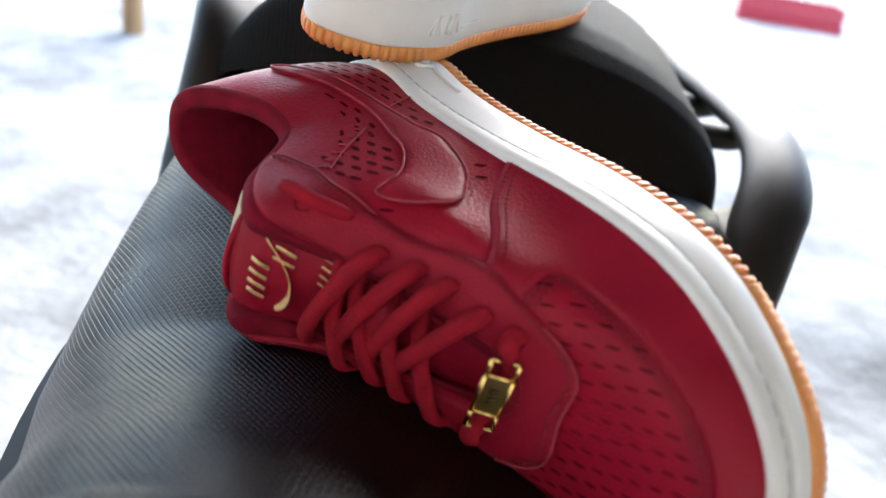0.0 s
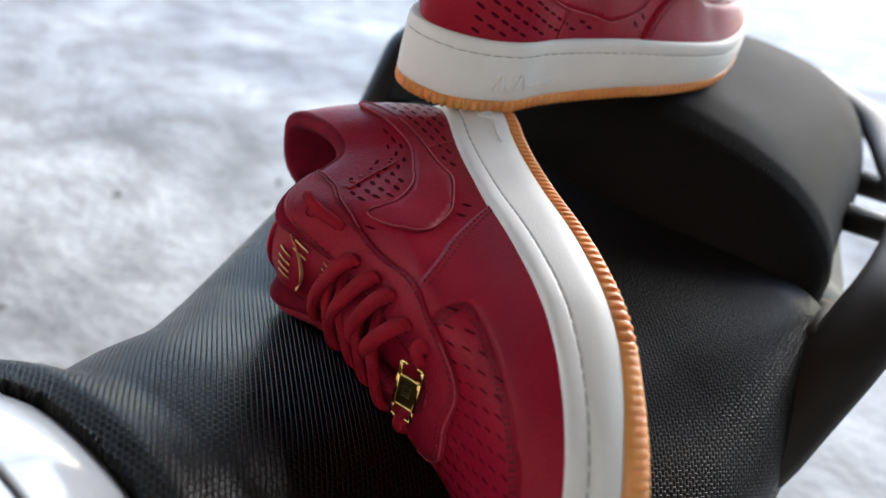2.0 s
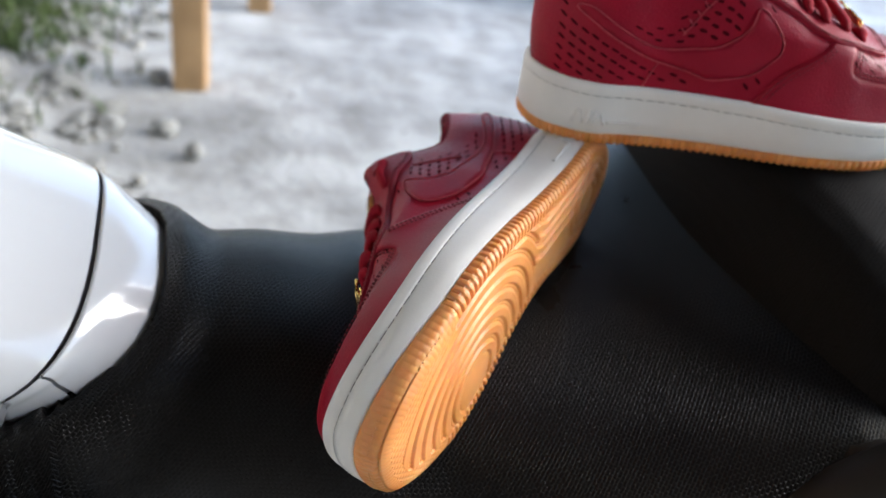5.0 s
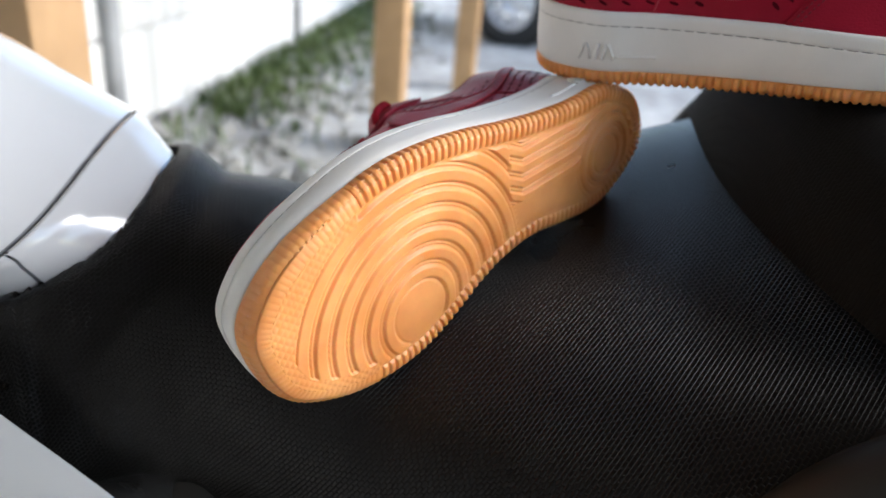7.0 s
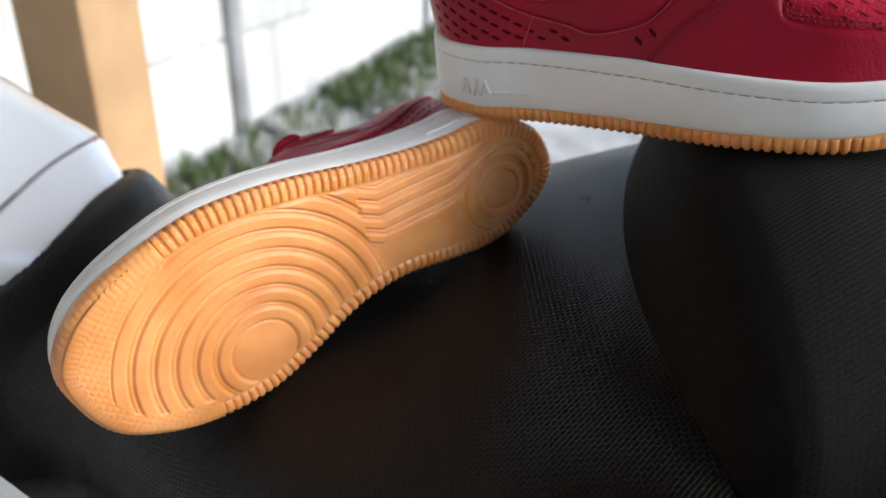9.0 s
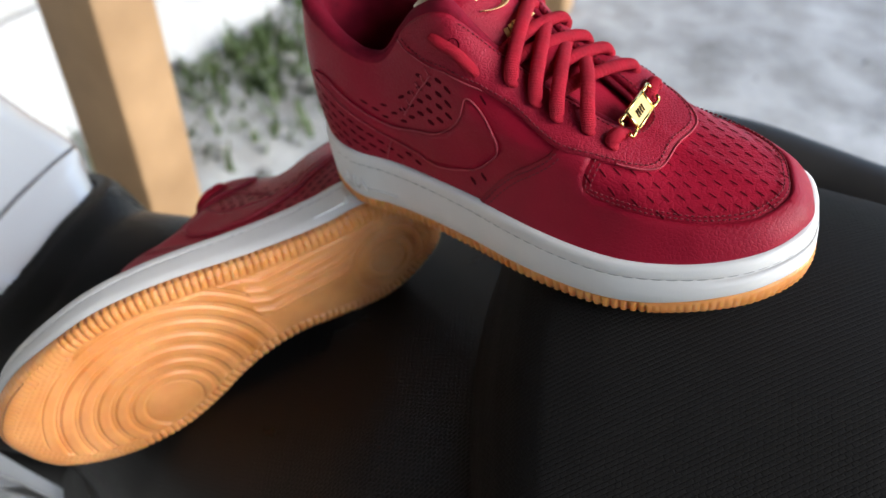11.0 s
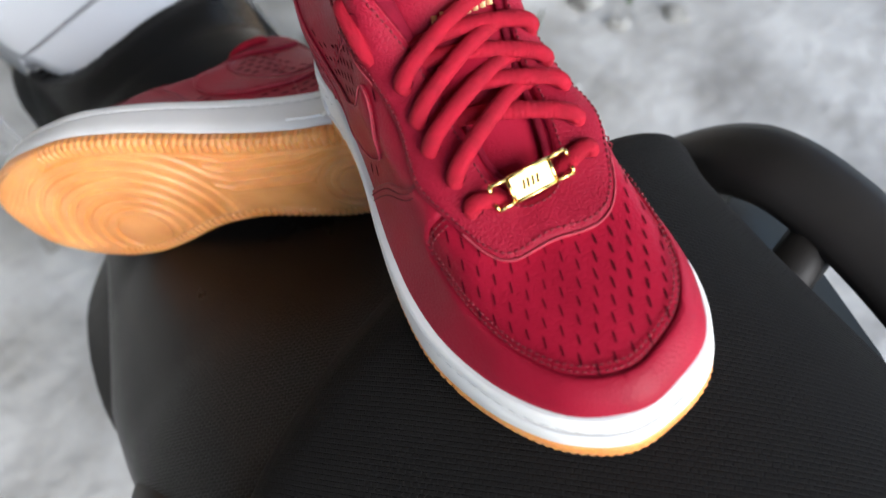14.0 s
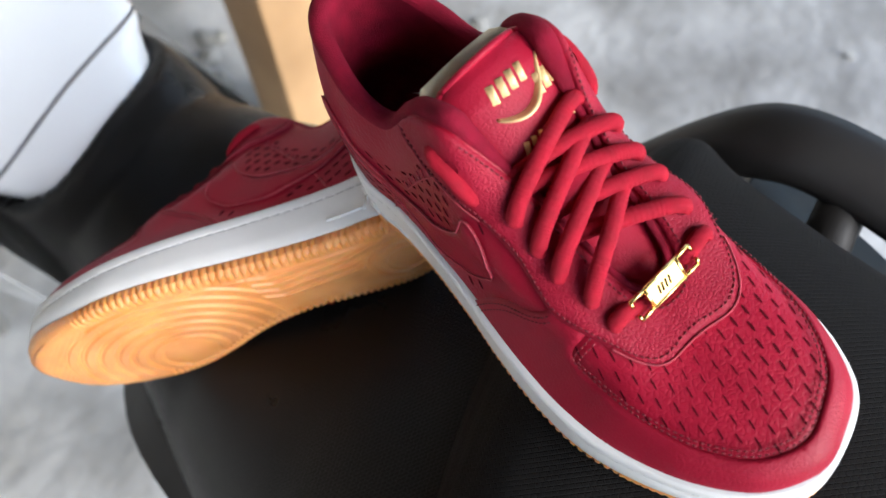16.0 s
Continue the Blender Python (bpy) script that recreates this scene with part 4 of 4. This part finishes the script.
def pad(ys, zs, ws, ps, depth, n, bow, bow_from, taper, side_in=.02, roll=False):
    """A seat pad: cross-sections rounded over at the sides; bow bends its front edge back towards the sides."""
    s = np.linspace(-1, 1, 61)
    rows = []
    yy = np.linspace(0, 1, n)
    k = np.linspace(0, 1, len(ys))
    y, z, w, pw = (np.interp(yy, k, q) for q in (ys, zs, ws, ps))
    for q in (y, z, w, pw):
        for _ in range(3):
            q[1:-1] = (q[:-2] + 2 * q[1:-1] + q[2:]) / 4
    edge = nose(161)
    for i in range(n):
        a = np.sign(s) * np.abs(s) ** .8
        drop = depth * (1 - np.clip(1 - np.abs(a) ** pw[i], 0, 1) ** (1 / pw[i]))
        f = math.exp(-((y[i] - ys[bow_from]) / taper) ** 2)
        far = np.where(a < 0, np.interp(y[i], [-.53, -.44, -.2], [1, .87, .91]), 1) if roll else 1
        row = np.c_[w[i] * a * far + (np.interp(y[i], [-.47, -.32], [0, .014]) if roll else tail(y[i])), y[i] + bow * f * (np.abs(a) ** 2), z[i] - drop]
        if roll:
            d = np.linalg.norm(row[:, None, :2] - edge[None, :, :2], axis=2)
            near, d = edge[d.argmin(1)], d.min(1)
            under = (row[:, 1] < near[:, 1]) & (np.abs(row[:, 0] + .012) < .085)
            t = np.clip(1.35 - d / .027, 0, 1)
            t = t * t * (3 - 2 * t)
            up = np.clip(near[:, 2] + .005 - row[:, 2], 0, 1) * t
            row[:, 2] = np.where(under, np.minimum(row[:, 2], near[:, 2] - .008) + (near[:, 2] - .004 - np.minimum(row[:, 2], near[:, 2] - .008)) * np.clip(1 - d / .01, 0, 1), row[:, 2] + up)
        rows.append(np.vstack([[row[0] + [side_in, 0, -.05]], row, [row[-1] + [-side_in, 0, -.05]]]))
    return np.vstack(rows), grid_faces(n, 63)


def unroll(ob, n, m, pitch, turn=False):
    """A UV map by the true length along and across a pad's rows, in steps of the weave."""
    v = np.array([tuple(q.co) for q in ob.data.vertices]).reshape(n, m, 3)
    a = np.concatenate([np.zeros((n, 1)), np.cumsum(np.linalg.norm(np.diff(v, axis=1), axis=2), axis=1)], 1)
    a -= a[:, m // 2:m // 2 + 1]
    uv = (np.stack([v[:, :, 1] * pitch, a * pitch], -1) if turn else np.stack([a * pitch, v[:, :, 1] * pitch], -1)).reshape(-1, 2)
    layer = ob.data.uv_layers.new(name="weave")
    for lp, q in zip(ob.data.loops, layer.data):
        q.uv = uv[lp.vertex_index]
    return ob


def motorcycle():
    m = thing("motorcycle", "white and black motorcycle with a stepped black seat, parked", "motorcycle", pose(-.048, 0, .76, 0, 0, 10) @ pose(0, 0, 0, 0, 9, 0) @ pose(0, 0, -.76))
    v, f = pad(SEAT_Y, SEAT_Z, SEAT_W, SEAT_P, .120, 180, .034, -1, .06, roll=True)
    unroll(part("rider_seat", v, f, M_SEAT, m, "black woven-textured vinyl rider seat", flip=True), 180, 63, 290)
    v, f = pad(PILL_Y, PILL_Z, PILL_W, PILL_P, .105, 120, .040, 0, .06)
    unroll(part("pillion_seat", v, f, M_SEAT2, m, "black woven-textured vinyl pillion seat", flip=True), 120, 63, 290, True)
    # tail cowl beneath the seat
    rows = []
    for y, w, zt, zb in ((-.50, .120, .60, .46), (-.44, .178, .61, .43), (-.34, .210, .62, .42), (-.22, .190, .67, .44), (-.1, .188, .735, .47), (-.04, .175, .735, .50), (.05, .142, .75, .56), (.2, .11, .765, .66), (.29, .05, .77, .72)):
        rows.append([(-w * .8, y, zt + .01), (-w, y, zt), (-w * 1.02, y, (zt * 2 + zb) / 3), (-w * .8, y, zb), (0, y, zb - .02), (w * .8, y, zb), (w * 1.02, y, (zt * 2 + zb) / 3), (w, y, zt), (w * .8, y, zt + .01)])
    rows = np.array([spline([r[k] for r in rows], 40) for k in range(9)]).transpose(1, 0, 2)
    rows[:, :, 0] *= np.where(rows[:, :, 0] < 0, np.interp(rows[:, :, 1], [-.40, -.24, -.12, .02, .09], [.72, .80, 1.12, 1.12, 1]), 1)
    rows[:, :, 0] += tail(rows[:, :, 1])
    part("tail_cowl", rows.reshape(-1, 3), grid_faces(40, 9), M_PLASTIC, m, "black plastic tail cowl", flip=False)
    # grab rails with slots between bar and tail
    for s in (1, -1):
        h = .014 if s > 0 else -.024

        def place(x, y, z):
            return (s * x + float(tail(y)), y, z + h)

        if s > 0:
            run = ((.188, -.262, .655), (.194, -.235, .678), (.198, -.205, .708), (.201, -.172, .742), (.203, -.140, .768), (.200, -.098, .783), (.192, -.045, .790), (.180, .012, .790), (.157, .085, .790), (.11, .195, .795), (.02, .265, .80))
            wide, deep = [.012, .018, .022, .024, .022, .020], [.010, .016, .017, .015, .012, .011]
        else:
            wide, deep = [.010, .014, .021, .026, .026, .022], [.010, .018, .017, .014, .012, .011]
            run = ((.150, -.25, .61), (.170, -.19, .685), (.190, -.13, .765), (.204, -.09, .790), (.207, -.04, .793), (.198, .02, .790), (.172, .10, .790), (.11, .20, .795), (.02, .265, .80))
        line = spline([place(*q) for q in run], 60)
        t = np.linspace(0, 1, 60)
        pv, pf = sweep(line, np.interp(t, [0, .12, .25, .36, .5, 1], wide), np.interp(t, [0, .12, .25, .36, .5, 1], deep), sides=14, up=(s * -.25, 0, 1))
        rail = part("grab_rail", pv, pf, M_PLASTIC, m, "black plastic grab rail with open slots")
        for a, b in (((.165, -.150, .730), (.200, -.150, .748)) if s > 0 else ((.160, -.110, .752), (.190, -.110, .776)), ((.148, -.040, .770), (.200, -.042, .788)), ((.135, .06, .772), (.180, .062, .786))):
            a, b = np.array(place(*a)), np.array(place(*b))
            pv, pf = sweep([a, (a + b) / 2 - [0, 0, .004], b], .034 if a[1] < -.14 else .015, .010, sides=10, up=(0, 0, 1))
            part("bracket", pv, pf, M_PLASTIC, rail, flip=False)
    # white tank cover in front of the seat: cross-lines from the cap's rear edge forward
    lines = [(-.012, .0806, -.525, .0776, 2.76, .7415, .0424), (-.015, .0890, -.5415, .058, 2.7, .7535, .0390), (-.018, .0968, -.5587, .0393, 2.63, .7627, .0350),
             (-.018, .1060, -.605, .030, 2.5, .786, .042), (-.016, .1180, -.66, .022, 2.4, .816, .052), (-.012, .1400, -.78, .016, 2.2, .860, .072), (0, .1800, -1.12, .010, 2.2, .930, .130)]

    def cover(t0, t1, n, lift=0.0, a0=-1, a1=1):
        a = np.linspace(a0, a1, 65)
        tab = spline(lines, 121)
        rows = []
        for t in np.linspace(t0, t1, n):
            xc, w, y, back, pw, z, side = (np.interp(t, np.linspace(0, 6, 121), tab[:, k]) for k in range(7))
            rows.append(np.c_[xc + (w + lift) * np.sin(a * 1.5) / math.sin(1.5), y - back * np.abs(a) ** pw, z + lift - side * (1 - np.cos(a * 1.5)) / (1 - math.cos(1.5))])
        return rows

    def skirt(rows, drop):
        """Carries a cover's side edges down to meet the lower panels."""
        return [np.vstack([r[:1] + [.010, -.012, -drop], r[:1] + [-.004, -.004, -drop * .5], r, r[-1:] + [.004, -.004, -drop * .5], r[-1:] + [-.010, -.012, -drop]]) for r in rows]

    rows = skirt(cover(2.035, 6, 60), .05)
    part("tank_cover", np.vstack(rows), grid_faces(60, 69), M_PAINT, m, "glossy white tank cover", flip=False)
    rows = cover(0, 1.965, 24, 0, -.805, .805)
    rows = [rows[0] - [0, .0005, .006], rows[0] - [0, -.0004, .002]] + rows + [rows[-1] - [0, .0006, .003]]
    part("rear_cap", np.vstack(rows), grid_faces(27, 65), M_PAINT, m, "glossy white rear cap", flip=False)
    # grey sheet under the seam, its colour standing in for the gap's shade
    rows = skirt(cover(.35, 2.7, 24, -.003), .02)
    part("gap_shade", np.vstack(rows), grid_faces(24, 69), M_GAP_SHADE, m, "grey sheet behind the white panels, painted as the gap's shade", flip=False)
    # white flank under the cap's end on either side
    for s in (1, -1):
        rows = []
        for t in np.linspace(0, 1.94, 16):
            r = cover(t, t, 1, 0, .82 * s, s)[0]
            e = r[-1]
            rows.append([r[k] for k in range(0, 65, 8)] + [e + [s * o, -.004 * k, -dz] for k, (o, dz) in enumerate(((-.004, .0005), (.001, .003), (.004, .012), (.004, .026), (-.004, .040)))])
        part("flank", np.array(rows).reshape(-1, 3), grid_faces(16, 14), M_PAINT, m, "white flank under the cap", flip=s < 0)
    # white side panels below the seat's nose
    for s in (1, -1):
        rows = []
        for y, x0, z0, x1, z1 in ((-1.1, .150, .74, .160, .42), (-.9, .145, .735, .155, .42), (-.72, .130, .722, .145, .45), (-.635, .124, .712, .118, .50), (-.593, .121, .692, .110, .52),
                                  (-.558, .121, .652, .106, .53), (-.523, .121, .606, .106, .53), (-.49, .119, .56, .112, .54)):
            rows.append([(s * (x0 + (x1 - x0) * t + .012 * math.sin(t * math.pi)), y, z0 + (z1 - z0) * t) for t in np.linspace(0, 1, 9)])
        rows = np.array([spline([r[k] for r in rows], 30) for k in range(9)]).transpose(1, 0, 2)
        part("side_panel", rows.reshape(-1, 3), grid_faces(30, 9), M_PAINT, m, "white side panel", flip=s > 0)
    # frame, wheel and stand that carry it
    pv, pf = box(0, -.45, .42, .16, 1.2, .12, .03)
    part("frame", pv, pf, M_PLASTIC, m)
    for y, r in ((.12, .29), (-1.18, .29)):
        q = np.arange(40) * 2 * math.pi / 40
        pv, pf = sweep(np.c_[np.zeros(40), y + (r - .055) * np.cos(q), r + (r - .055) * np.sin(q)], .065, .055, sides=12, up=(1, 0, 0), closed=True)
        wheel = part("wheel", pv, pf, M_TYRE, m, "black tyre")
        pieces = [sweep([(0, y, r), (0, y + .1 * math.cos(b), r + .1 * math.sin(b)), (0, y + .2 * math.cos(b), r + .2 * math.sin(b))], .025, .012, sides=6, up=(1, 0, 0)) for b in np.arange(6) * math.pi / 3]
        pv, pf = merge(pieces)
        part("rim", pv, pf, M_ALLOY, wheel, "silver spoked rim")
    pv, pf = sweep([(.10, -.5, .42), (.2, -.47, .2), (.25, -.44, 0.04)], .013, sides=8)
    part("side_stand", pv, pf, M_PLASTIC, m)
    return m


def barrier(x, y, turn):
    """A low plastic barrier: two sloped faces on a wide foot."""
    c = thing("barrier", "low red plastic barrier far off on the yard", "barrier", pose(x, y, 0, 0, 0, turn))
    prof = [(-.22, 0), (-.22, .10), (-.13, .16), (-.09, .36), (.09, .36), (.13, .16), (.22, .10), (.22, 0)]
    v = [(s * .75, a, b) for s in (-1, 1) for a, b in prof]
    part("body", v, [(k, k + 1, k + 9, k + 8) for k in range(7)] + [tuple(range(7, -1, -1)), tuple(range(8, 16))], M_REDPLASTIC, c, smooth=False)
    pv, pf = box(0, 0, .375, 1.3, .10, .05, .012)
    part("cap", pv, pf, M_REDPLASTIC, c)


def east_light_block():
    # Added out of view: blocks light from +x and darkens the seat's reflections.
    ob = thing("added_wall_east", "added dark boarded wall, out of view, keeping light off the +x side", "wall", kind="structure")
    first = None
    for i in range(20):
        if first is None:
            pv, pf = box(0, 0, 1.3, .03, .156, 2.6, .004)
            first = part("board", pv, pf, M_ROOF, ob, "dark upright board")
            b = first
        else:
            b = new("board", first.data)
            b.parent = ob
            tagged(b, "dark upright board")
        b.location = (2.3 + .004 * (i % 2), -1.27 + i * .16, 0)


ground()
wall()
post(-.385, -.915, .105, 2.6, "square planed pine post, knots and grain showing")
post(-2.5, -.92, .12, 2.6, "square planed pine post standing on rubble")
post(-3.9, -.78, .12, 2.6, "slim pine post further along the shed")
post(-2.68, 2.75, .08, 2.6, "slim pine post standing far out on the yard")
shed_roof()
east_light_block()
motorcycle()
shoe_at("sneaker", "red leather sneaker lying on its side, amber gum sole facing out", 1, (-0.0399, -0.2379, 0.7910), (0.7949, -0.5680, -0.2134), (0.1744, -0.1230, 0.9770))
shoe_at("sneaker", "red leather sneaker standing on the seat, heel propped on its fellow", -1, (-0.0522, -0.2993, 0.8234), (0.1506, 0.9839, 0.0987), (-0.9773, 0.1068, 0.1831))
car(-6.2, .75, 75)
barrier(1.45, 12.0, 4)
stones()
grass()
